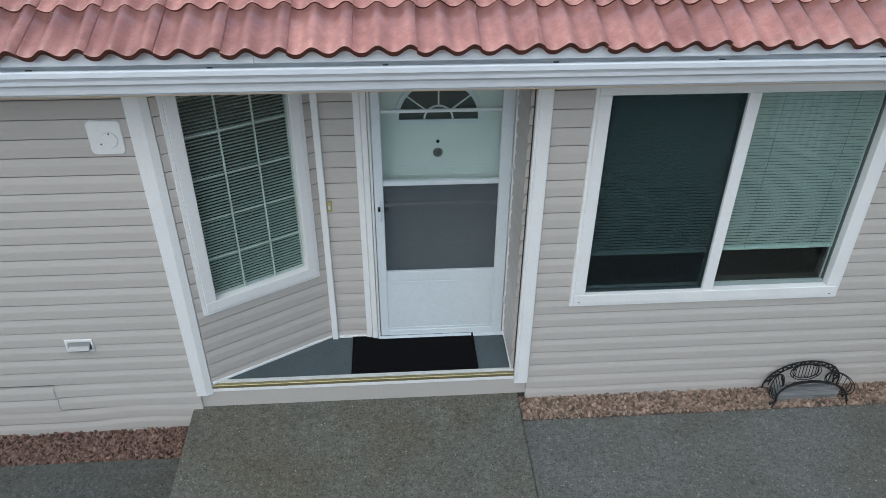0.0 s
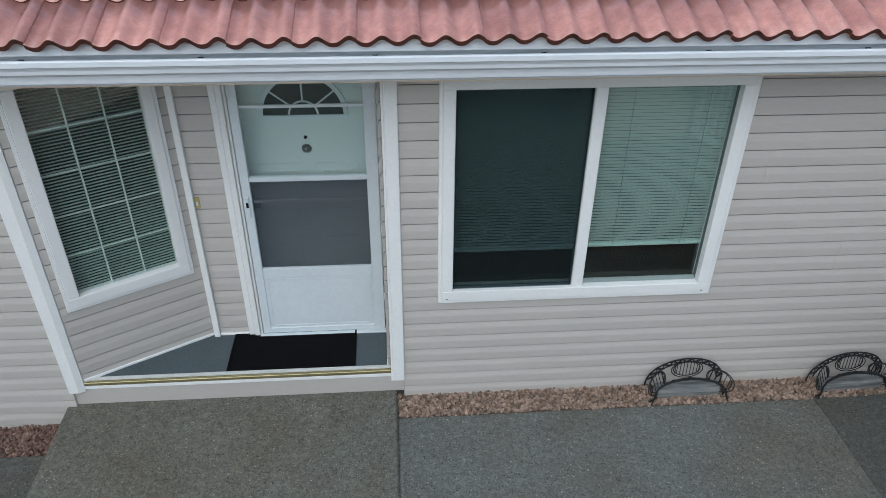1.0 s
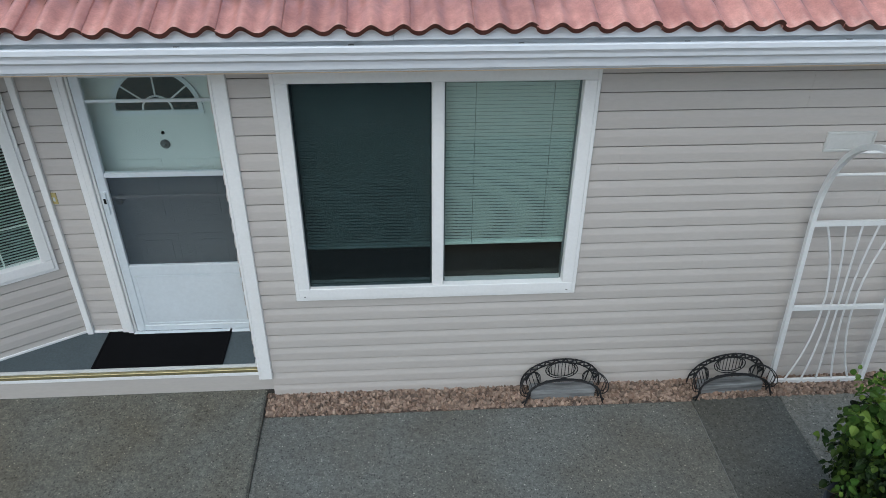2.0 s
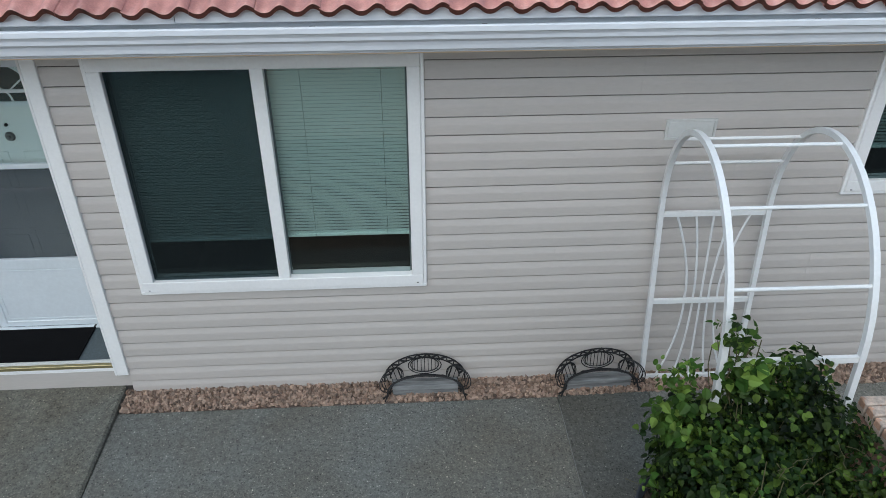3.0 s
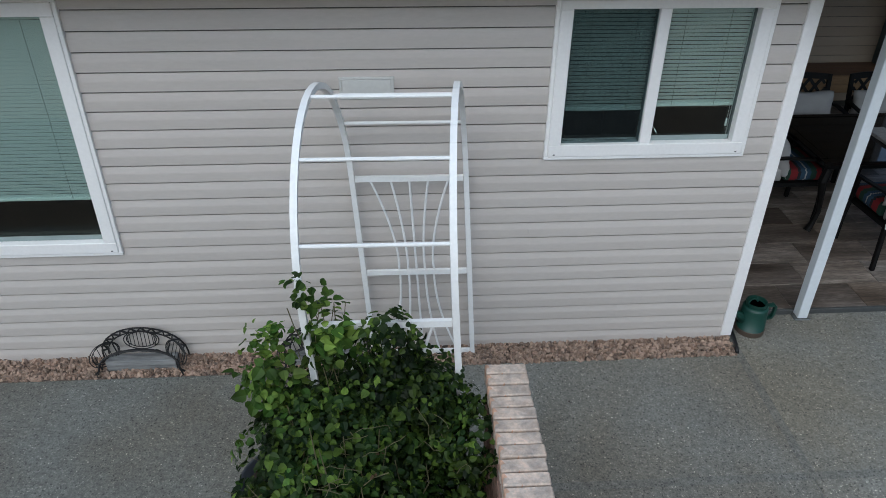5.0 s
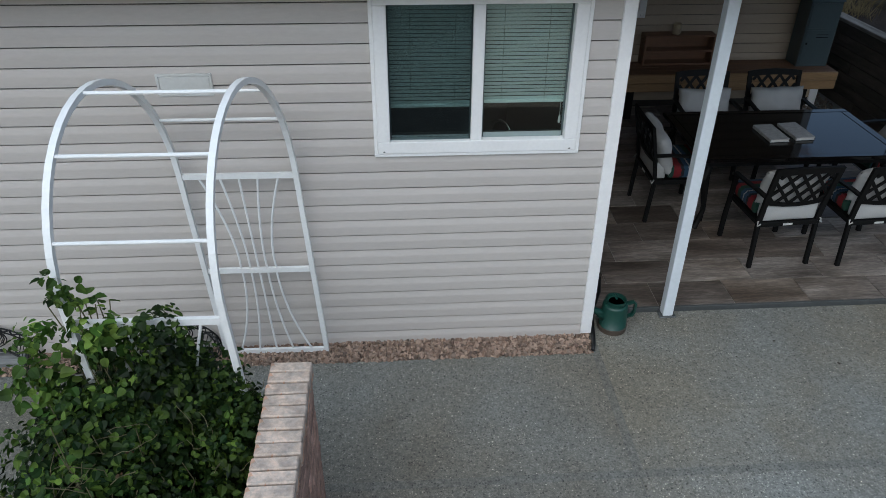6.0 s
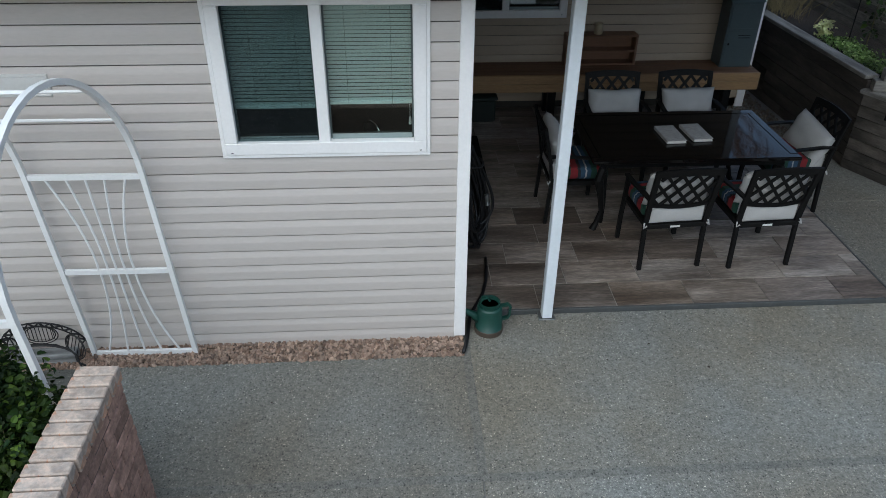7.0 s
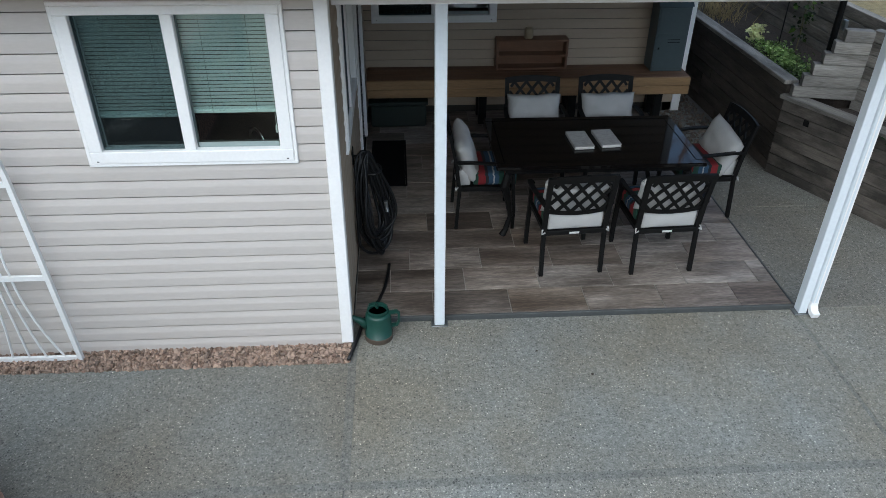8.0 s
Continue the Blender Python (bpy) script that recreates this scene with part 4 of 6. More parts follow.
part("strip", boxes((-1.418, -1.375, 0.425, 0.456, FLOOR, TOP), bevel=0.003), M_WHITE, base)
part("strip", boxes((-1.374, -1.16, 0.438, 0.456, FLOOR + 0.001, FLOOR + 0.022), bevel=0.003), M_WHITE, base)
part("strip", boxes((-0.122, -0.113, 0.02, 0.43, FLOOR + 0.001, FLOOR + 0.022), bevel=0.003), M_WHITE, base)
ob = part("strip", boxes((-0.045, BL - 0.03, -0.026, -0.015, FLOOR + 0.001, FLOOR + 0.022), bevel=0.003), M_WHITE, base)
ob.matrix_basis = BAY

# ---- storm door ----
sd = thing("door_1", "white storm door with glass above and a screen below", "door", pose(0, 0.45, 0), kind="structure")
X0, X1, Z0, Z1 = -1.05, -0.133, 0.285, 2.33
part("leaf_frame", boxes((X0, -0.99, -0.018, 0.018, Z0, Z1), (-0.213, X1, -0.018, 0.018, Z0, Z1), (-0.99, -0.213, -0.018, 0.018, 2.25, Z1), (-0.99, -0.213, -0.02, 0.018, 1.572, 1.606), (-0.99, -0.213, -0.018, 0.018, 0.79, 0.874), (-0.99, -0.213, -0.018, 0.018, Z0, 0.335), bevel=0.004), M_DOOR, sd)
part("kick_panel", boxes((-0.99, -0.213, -0.010, 0.010, 0.335, 0.79)), M_DOOR, sd)
part("panel_bead", boxes((-0.975, -0.228, -0.014, -0.0102, 0.345, 0.357), (-0.975, -0.228, -0.014, -0.0102, 0.768, 0.78), (-0.975, -0.963, -0.014, -0.0102, 0.357, 0.768), (-0.24, -0.228, -0.014, -0.0102, 0.357, 0.768)), M_DOOR, sd)
up_ = part("pane", boxes((-0.99, -0.213, -0.003, 0.003, 1.606, 2.25)), M_DOORGLASS, sd)
up_.visible_shadow = False
part("sash_bar", boxes((-0.99, -0.213, -0.008, 0.008, 2.085, 2.106), bevel=0.003), M_DOOR, sd)
lo = part("door_screen", boxes((-0.99, -0.213, 0.004, 0.005, 0.874, 1.572)), M_SCREEN2, sd, "grey insect mesh")
lo.visible_shadow = False
part("sash_bar", boxes((-0.99, -0.213, 0.006, 0.018, 1.400, 1.424), bevel=0.003), M_WHITE, sd)
lever = part("door_handle", boxes((-1.036, -1.008, -0.03, -0.0182, 1.30, 1.47), bevel=0.004), M_DOOR, sd, "white handle plate with a black button")
part("button", boxes((-1.030, -1.014, -0.036, -0.030, 1.385, 1.425), bevel=0.003), M_BLACK, lever)
for z in (0.55, 1.15, 1.62, 2.12):
    part("hinge", boxes((-0.132, -0.118, -0.024, -0.006, z, z + 0.07), bevel=0.003), M_DOOR, sd)
jamb = thing("door_frame", "white moulded door surround on the porch", "door frame", pose(0, 0.45, 0), kind="structure")
part("jamb", boxes((-1.158, -1.115, -0.022, 0.018, FLOOR, 2.44), (-1.113, -1.075, -0.034, 0.018, FLOOR, 2.44), (-1.073, -1.056, -0.018, 0.12, FLOOR, 2.44), bevel=0.004), M_WHITE, jamb)
part("jamb", boxes((-0.127, -0.113, -0.018, 0.12, FLOOR, 2.44), (-0.1125, -0.1, -0.034, 0.018, FLOOR, 2.44), bevel=0.003), M_WHITE, jamb)
part("lintel", boxes((-1.073, -0.113, -0.022, 0.12, 2.335, 2.44), bevel=0.003), M_WHITE, jamb)
part("sill", boxes((-1.075, -0.113, -0.05, 0.16, FLOOR + 0.001, 0.283), bevel=0.003), M_DOOR, jamb)

# ---- panelled front door behind it ----
fd = thing("door_2", "off white panelled front door with a fan shaped window", "door", pose(0, 0.61, 0), kind="structure")
M_FDOOR = mat("aged_white_paint", (0.74, 0.78, 0.755), 0.45, 0.06, 2.5, 40, 0.08)
part("leaf", boxes((-1.06, -0.125, 0.0, 0.04, 0.29, 2.40)), M_FDOOR, fd)
bm = bmesh.new()
for x0, x1 in ((-0.95, -0.66), (-0.56, -0.27)):
    for z0, z1 in ((0.45, 1.03), (1.13, 1.62)):
        box(bm, x0, x1, -0.004, -0.0005, z0, z1, bevel=0.003)
        box(bm, x0 + 0.05, x1 - 0.05, -0.010, -0.0042, z0 + 0.05, z1 - 0.05, bevel=0.004)
part("panel_moulding", bm, M_FDOOR, fd)
CX, CZ, R = -0.61, 1.972, 0.262


def arc(r0, r1, y0, y1, n=28):
    b = bmesh.new()
    ring = []
    for i in range(n + 1):
        a = math.pi * i / n
        ring.append([b.verts.new((CX + r * math.cos(a), y, CZ + r * math.sin(a))) for r, y in ((r0, y0), (r1, y0), (r1, y1), (r0, y1))])
    for p, q in zip(ring, ring[1:]):
        for k in range(4):
            b.faces.new((p[k], p[(k + 1) % 4], q[(k + 1) % 4], q[k]))
    b.faces.new(ring[0])
    b.faces.new(ring[-1][::-1])
    return b


fan = part("fan_window", arc(0.004, R, -0.0055, -0.002), M_FANGLASS, fd, "dark half round glass")
rim = arc(R, R + 0.03, -0.016, -0.0005)
box(rim, CX - R - 0.03, CX + R + 0.03, -0.016, -0.0005, CZ - 0.028, CZ)
part("rim", rim, M_DOOR, fan)
sp = arc(0.088, 0.10, -0.0105, -0.006, 16)
for a in (38, 90, 142):
    c, s = math.cos(radians(a)), math.sin(radians(a))
    flatbar(sp, [(CX + 0.1 * c, -0.008, CZ + 0.1 * s), (CX + R * c, -0.008, CZ + R * s)], 0.005, 0.010, (0, 1, 0))
part("glazing_bar", sp, M_DOOR, fan)
b = bmesh.new()
bmesh.ops.create_cone(b, cap_ends=True, segments=20, radius1=0.034, radius2=0.026, depth=0.014, matrix=pose(-0.613, -0.0075, 1.727, 90))
bmesh.ops.create_uvsphere(b, u_segments=12, v_segments=8, radius=0.012, matrix=pose(-0.613, -0.016, 1.727))
part("knocker", b, M_PEWTER, fd, "round pewter door knocker")
b = bmesh.new()
bmesh.ops.create_cone(b, cap_ends=True, segments=14, radius1=0.012, radius2=0.010, depth=0.01, matrix=pose(-0.613, -0.0055, 1.81, 90))
part("peephole", b, M_BLACK, fd)
b = bmesh.new()
bmesh.ops.create_uvsphere(b, u_segments=14, v_segments=10, radius=0.028, matrix=pose(-0.985, -0.05, 1.33))
bmesh.ops.create_cone(b, cap_ends=True, segments=14, radius1=0.03, radius2=0.012, depth=0.04, matrix=pose(-0.985, -0.021, 1.33, 90))
part("door_knob", b, M_BRASS, fd, "brass door knob", smooth=True)

bell = thing("doorbell", "small brass doorbell plate beside the entrance door", "doorbell", pose(-1.357, 0.45, 1.42))
part("plate", boxes((-0.017, 0.017, -0.006, 0.004, -0.042, 0.042), bevel=0.003), M_YELLOW, bell)
part("button", boxes((-0.007, 0.007, -0.011, -0.0062, -0.018, 0.012), bevel=0.002), M_DOOR, bell, "white push button")

# ---- fittings on the front wall ----
def rounded_plate(hx, hz, y0, y1, r):
    """An upright plate with round corners, facing -y."""
    b = bmesh.new()
    rim = []
    for cx, cz, a0_ in ((hx - r, hz - r, 0), (r - hx, hz - r, 90), (r - hx, r - hz, 180), (hx - r, r - hz, 270)):
        rim += [(cx + r * math.cos(radians(a0_ + 18 * k)), cz + r * math.sin(radians(a0_ + 18 * k))) for k in range(6)]
    rings = [[b.verts.new((x * f, y, z * f)) for x, z in rim] for y, f in ((y1, 1.0), (y0 + 0.004, 1.0), (y0, 0.965))]
    for p_, q_ in zip(rings, rings[1:]):
        for k in range(len(rim)):
            b.faces.new((p_[k], p_[(k + 1) % len(rim)], q_[(k + 1) % len(rim)], q_[k]))
    b.faces.new(rings[0][::-1])
    b.faces.new(rings[-1])
    return b


sat = thing("cover_plate", "white square cover plate with a round boss on siding", "cover plate", pose(-2.507, -0.016, 2.172))
part("plate", rounded_plate(0.094, 0.10, -0.014, 0.004, 0.028), M_WHITE, sat)
b = bmesh.new()
bmesh.ops.create_cone(b, cap_ends=True, segments=24, radius1=0.047, radius2=0.044, depth=0.006, matrix=pose(0.02, -0.0175, -0.012, 90))
part("boss", b, M_WHITE, sat)
# two black blocks on the boss paint the dark of its holes
part("hole", boxes((-0.032, -0.024, -0.0225, -0.0206, -0.040, -0.030)), M_BLACK, sat)
part("hole", boxes((0.020, 0.028, -0.0225, -0.0206, 0.020, 0.030)), M_BLACK, sat)
vent = thing("wall_vent", "small white hooded dryer vent on the siding", "vent", pose(-3.03, -0.016, 0.685))
part("frame", boxes((-0.09, 0.09, -0.012, 0.004, 0.030, 0.052), (-0.09, 0.09, -0.012, 0.004, -0.052, -0.036), (-0.09, -0.074, -0.012, 0.004, -0.036, 0.030), (0.074, 0.09, -0.012, 0.004, -0.036, 0.030), bevel=0.003), M_WHITE, vent)
part("backing", boxes((-0.074, 0.074, -0.003, 0.003, -0.036, 0.030)), M_PEWTER, vent)
part("hood", prism(bmesh.new(), [(-0.003, 0.029), (-0.030, 0.012), (-0.052, -0.012), (-0.052, -0.018), (-0.028, 0.004), (-0.003, 0.020)], -0.060, 0.073), M_PEWTER, vent)
part("flap", boxes((-0.070, 0.070, -0.010, -0.0035, -0.034, 0.006), bevel=0.002), M_PEWTER, vent, "grey flap")
lightbox = thing("vent_cover", "pale rectangular vent cover high on the siding", "vent", pose(3.70, -0.016, 1.945))
part("frame", boxes((-0.156, 0.156, -0.013, 0.004, -0.066, -0.050), (-0.156, 0.156, -0.013, 0.004, 0.050, 0.066), (-0.156, -0.140, -0.013, 0.004, -0.05, 0.05), (0.140, 0.156, -0.013, 0.004, -0.05, 0.05), bevel=0.003), M_PLATE, lightbox)
part("cover", boxes((-0.1395, 0.1395, -0.009, 0.002, -0.0495, 0.0495), bevel=0.003), M_PLATE, lightbox)

# ---- garden arbour ----
arb = thing("garden_arbour", "white metal garden arbour with curved rungs and fan bars", "arbour")
WID, DEP, SPR, RZ = 0.69, 1.40, 1.415, 0.79


def A(u, v, z):
    """Across, forward from the wall and up, in the arbour's leaning frame."""
    return (3.664 + u * (1 - 0.03 * v / DEP) - 0.056 * z - 0.145 * v / DEP, -0.088 - v - 0.01 * u, z)


def hoop(u):
    pts = [A(u, 0, z) for z in (0.0, 0.4, 0.8, 1.1, SPR - 0.05)]
    for i in range(0, 25):
        th = math.pi * i / 24
        pts.append(A(u, DEP / 2 - DEP / 2 * math.cos(th), SPR + RZ * math.sin(th)))
    return pts + [A(u, DEP, z) for z in (SPR - 0.05, 1.1, 0.8, 0.4, 0.0)]


def on(th):
    return DEP / 2 - DEP / 2 * math.cos(th), SPR + RZ * math.sin(th)


for u in (0.0, WID):
    part("hoop", flatbar(bmesh.new(), hoop(u), 0.031, 0.031, (1, 0, 0)), M_ARBOUR, arb)
for deg in (29, 51, 93, 125, 153.5):
    v, z = on(radians(deg))
    part("rung", bars([A(0.015, v, z), A(WID - 0.015, v, z)], r=0.0098, seg=8), M_ARBOUR, arb)
for v in (0.0, DEP):
    for z in (1.40, 0.715, 0.03):
        part("rail", flatbar(bmesh.new(), [A(0.018, v, z), A(WID - 0.018, v, z)], 0.034, 0.022, (0, 0, 1)), M_ARBOUR, arb)
    for f in (-1, -0.48, 0, 0.48, 1):
        pts = []
        for i in range(15):
            z = 1.383 - 0.65 * i / 14
            pts.append(A(WID / 2 + f * WID * (0.16 + 0.19 * abs((z - 0.80) / 0.6) ** 1.7), v, z))
        part("fan_bar", bars(pts, r=0.0075, seg=6), M_ARBOUR, arb)
        pts = [A(WID / 2 + f * WID * (0.16 + 0.19 * (i / 14) ** 2.0), v, 0.70 - 0.655 * i / 14) for i in range(15)]
        part("fan_bar", bars(pts, r=0.0075, seg=6), M_ARBOUR, arb)


# ---- wire garden benches, small, by the wall ----
def wire_bench(x, y, yaw, group):
    t = thing("wire_plant_bench", "black wire miniature garden bench over a grey board", "garden ornament", pose(x, y, 0.012, 0, 0, yaw), group)
    W, H = 0.29, 0.285

    def back(a, r=1.0):
        return (-W * r * math.cos(a), 0.135 - 0.02 * math.sin(a), 0.05 + (H - 0.05) * r * math.sin(a))

    n = 18
    part("back_hoop", bars([back(math.pi * i / n) for i in range(n + 1)], r=0.006), M_IRON, t)
    part("back_hoop", bars([back(math.pi * i / n, 0.86) for i in range(n + 1)], r=0.005), M_IRON, t)
    zig = []
    for i in range(1, 25):
        zig.append(back(math.pi * i / 25, 1.0 if i % 2 else 0.86))
    part("leaf_scroll", bars(zig, r=0.0078), M_IRON, t)
    lo_ = [(-W - 0.01 + 0.0, -0.02, 0.0)] + [(-0.27 * math.cos(math.pi * i / 12), -0.03 + 0.055 * math.sin(math.pi * i / 12), 0.035 + 0.128 * math.sin(math.pi * i / 12) ** 0.7) for i in range(13)] + [(W + 0.01, -0.02, 0.0)]
    part("seat_rim", bars(lo_, r=0.0075), M_IRON, t)
    part("seat_rim", bars([(px * 0.93, py + 0.018, pz - 0.004) for px, py, pz in lo_[1:-1]], r=0.005), M_IRON, t)
    part("seat_scroll", bars([(px * (1 if i % 2 else 0.93), py + (0 if i % 2 else 0.018), pz) for i, (px, py, pz) in enumerate(lo_[1:-1])], r=0.0065), M_IRON, t)

    def oval(c, ax, ay, wires):
        o = part("oval_panel", bars([tuple(Vector(c) + Vector(ax) * math.cos(2 * math.pi * k / 24) + Vector(ay) * math.sin(2 * math.pi * k / 24)) for k in range(25)], r=0.0038), M_IRON, t)
        ps = []
        for k in range(wires):
            s = -0.75 + 1.5 * k / (wires - 1)
            h = math.sqrt(1 - s * s)
            ps.append([tuple(Vector(c) + Vector(ax) * s - Vector(ay) * h), tuple(Vector(c) + Vector(ax) * s + Vector(ay) * h)])
        for p_ in ps:
            part("wire", bars(p_, r=0.0028, seg=5), M_IRON, o)

    oval((0.0, 0.122, 0.180), (0.10, 0, 0), (0, 0.005, 0.062), 7)
    oval((0.0, 0.118, 0.178), (0.118, 0, 0), (0, 0.005, 0.074), 2)
    for s in (-1, 1):
        oval((s * 0.235, 0.055, 0.118), (0.068 * s, -0.055, -0.015), (0.02 * s, 0.015, 0.062), 5)
        oval((s * 0.238, 0.048, 0.114), (0.080 * s, -0.062, -0.018), (0.022 * s, 0.016, 0.074), 2)
        part("leg", bars([(s * 0.27, -0.03, 0.04), (s * 0.285, -0.035, -0.012)], r=0.006), M_IRON, t)
        part("leg", bars([(s * W, 0.135, 0.05), (s * W, 0.14, -0.012)], r=0.006), M_IRON, t)
    part("seat_board", boxes((-0.235, 0.235, 0.015, 0.10, -0.01, 0.078), bevel=0.005), M_BOX, t, "grey weathered board")
    return t


wire_bench(2.08, -0.175, 0, "wire benches by the wall")
wire_bench(3.33, -0.185, 2, "wire benches by the wall")

# ---- brick garden wall ----
bw_ = part("brick_wall", boxes((4.279, 4.437, -6.5, -1.42, -0.05, 0.972)), M_MORTAR)
tagged(bw_, "low garden wall of reddish brick with pale capping bricks", "brick wall", kind="structure")


def brick_mesh(name, lx, ly, lz, m, bev=0.004):
    b = boxes((-lx / 2, lx / 2, -ly / 2, ly / 2, -lz / 2, lz / 2), bevel=bev)
    me = bpy.data.meshes.new(name)
    bmesh.ops.recalc_face_normals(b, faces=b.faces)
    b.to_mesh(me)
    b.free()
    me.materials.append(m)
    return me


# ---- leafy shrub that climbs the arbour ----
def leaf_points(s):
    """One oval pointed leaf, folded along its rib: x across, y along."""
    return [(0, 0, 0), (-0.40 * s, 0.10 * s, 0.13 * s), (-0.50 * s, 0.38 * s, 0.15 * s), (-0.34 * s, 0.80 * s, 0.06 * s), (0, 1.16 * s, -0.16 * s), (0.34 * s, 0.80 * s, 0.06 * s), (0.50 * s, 0.38 * s, 0.15 * s), (0.40 * s, 0.10 * s, 0.13 * s), (0, 0.5 * s, -0.03 * s)]


LEAF_F = [(0, 7, 8), (7, 6, 8), (6, 5, 8), (5, 4, 8), (4, 3, 8), (3, 2, 8), (2, 1, 8), (1, 0, 8)]


def leaves(name, spots, material, parent, seed, sprig=1):
    rg = random.Random(seed)
    V, Fc = [], []
    for p, nrm, s in spots:
        z = (Vector(nrm) * 0.8 + Vector((rg.gauss(0, 0.50), rg.gauss(-0.1, 0.50), rg.gauss(0.48, 0.42)))).normalized()
        down = Vector(nrm) * 0.6 + Vector((rg.gauss(0, 0.6), rg.gauss(0, 0.6), -0.5))
        y = (down - z * down.dot(z)).normalized()
        x = y.cross(z)
        for turn, size in ((0, 1.0), (1.5, 0.72), (-1.3, 0.9))[:sprig]:
            ct, st = math.cos(turn), math.sin(turn)
            z2 = (z + x * st * 0.25 + Vector((rg.gauss(0, 0.12), rg.gauss(0, 0.12), 0))).normalized()
            y2 = (y * ct + x * st).normalized()
            x2 = y2.cross(z2)
            root, o = Vector(p) + y2 * (0.30 * s) + Vector((rg.gauss(0, 0.25 * s), rg.gauss(0, 0.25 * s), rg.gauss(0, 0.25 * s))), len(V)
            for a, b, c in leaf_points(s * size):
                V.append(tuple(root + x2 * a + y2 * b + z2 * c))
            Fc += [tuple(o + k for k in f) for f in LEAF_F]
    me = bpy.data.meshes.new(name)
    me.from_pydata(V, [], Fc)
    me.materials.append(material)
    ob = tagged(new(name, me), kind="stuff")
    ob.parent = parent
    return ob


def blob(rg, c, r, n, s0, s1, shell=0.28, cut=None):
    out = []
    while len(out) < n:
        d = Vector((rg.gauss(0, 1), rg.gauss(0, 1), rg.gauss(0, 1))).normalized()
        lump = 1 + 0.26 * noise.noise(d * 3.1 + Vector(c)) + 0.20 * noise.noise(d * 7.3 + Vector(c))
        k = lump * (1 - shell * rg.random() ** 1.6)
        p = Vector((c[0] + d.x * r[0] * k, c[1] + d.y * r[1] * k, c[2] + d.z * r[2] * k))
        if p.z < 0.02 or (cut and p.x > cut):
            continue
        out.append((p, Vector((d.x / r[0], d.y / r[1], d.z / r[2])).normalized(), rg.uniform(s0, s1)))
    return out


rg = random.Random(11)
bush = thing("shrub", "dense green leafy shrub climbing a white arbour", "shrub", None)
spots = blob(rg, (3.775, -1.90, 0.46), (0.53, 0.80, 0.50), 3800, 0.016, 0.047, shell=0.6, cut=4.245)
spots += blob(rg, (3.50, -1.74, 0.80), (0.36, 0.42, 0.32), 1150, 0.020, 0.050, shell=0.45)
spots += blob(rg, (3.64, -1.46, 0.74), (0.43, 0.28, 0.38), 1400, 0.020, 0.045, shell=0.5, cut=4.25)
spots += blob(rg, (3.84, -1.52, 0.80), (0.36, 0.20, 0.30), 800, 0.020, 0.045, shell=0.5, cut=4.25)
spots += blob(rg, (3.92, -1.54, 1.02), (0.26, 0.22, 0.20), 560, 0.020, 0.043, shell=0.5, cut=4.26)
spots += blob(rg, (3.64, -1.60, 0.94), (0.38, 0.24, 0.22), 600, 0.020, 0.044, shell=0.5, cut=4.25)
spots += blob(rg, (3.82, -1.50, 1.28), (0.15, 0.11, 0.20), 230, 0.021, 0.044, shell=0.6)
spots += blob(rg, (4.16, -1.70, 0.92), (0.19, 0.22, 0.16), 240, 0.020, 0.040, cut=4.36)
leaves("crown", spots, M_LEAF, bush, 5, 3)
tips = blob(rg, (3.57, -1.50, 1.36), (0.13, 0.10, 0.20), 60, 0.034, 0.066, shell=0.9)
tips += blob(rg, (3.46, -1.50, 1.58), (0.08, 0.07, 0.15), 20, 0.026, 0.048, shell=0.9)
tips += blob(rg, (3.27, -1.48, 1.33), (0.15, 0.10, 0.10), 26, 0.026, 0.048, shell=0.9)
tips += blob(rg, (3.27, -1.54, 1.12), (0.12, 0.14, 0.18), 60, 0.032, 0.062, shell=0.9)
tips += blob(rg, (3.46, -1.78, 0.84), (0.36, 0.42, 0.30), 70, 0.024, 0.046, shell=0.05)
tips += blob(rg, (3.86, -1.62, 1.06), (0.30, 0.22, 0.24), 25, 0.024, 0.045, shell=0.05, cut=4.27)
leaves("young_leaves", tips, M_VINE, bush, 6, 3)
dry = blob(rg, (3.80, -1.86, 0.52), (0.50, 0.74, 0.50), 70, 0.016, 0.034, shell=0.12, cut=4.24)
leaves("withered_leaves", dry, M_WITHERED, bush, 7, 2)
bm = bmesh.new()
for i in range(46):
    x, y = rg.uniform(3.35, 4.0), rg.uniform(-2.2, -1.35)
    p = [Vector((3.7 + (x - 3.7) * 0.4, -1.7 + (y + 1.7) * 0.4, 0.0))]
    top_ = rg.uniform(0.7, 1.25)
    for k in range(1, 7):
        f = k / 6
        p.append(Vector((p[0].x + (x - p[0].x) * f * 1.2 + rg.uniform(-0.03, 0.03), p[0].y + (y - p[0].y) * f * 1.2 + rg.uniform(-0.03, 0.03), top_ * f)))
    tube(bm, p, [0.007 * (1 - 0.7 * k / 6) for k in range(7)], 5)
for i in range(70):
    d = Vector((rg.gauss(0, 1), rg.gauss(0, 1), abs(rg.gauss(0.5, 0.6)))).normalized()
    p0 = Vector((3.755 + d.x * 0.54, -1.88 + d.y * 0.74, 0.52 + d.z * 0.50))
    if p0.x > 4.2:
        continue
    q = d * rg.uniform(0.04, 0.13)
    side = Vector((rg.uniform(-0.12, 0.12), rg.uniform(-0.12, 0.12), rg.uniform(-0.08, 0.04)))
    tube(bm, [p0, p0 + q * 0.6 + side * 0.4, p0 + q + side], 0.0022, 4)
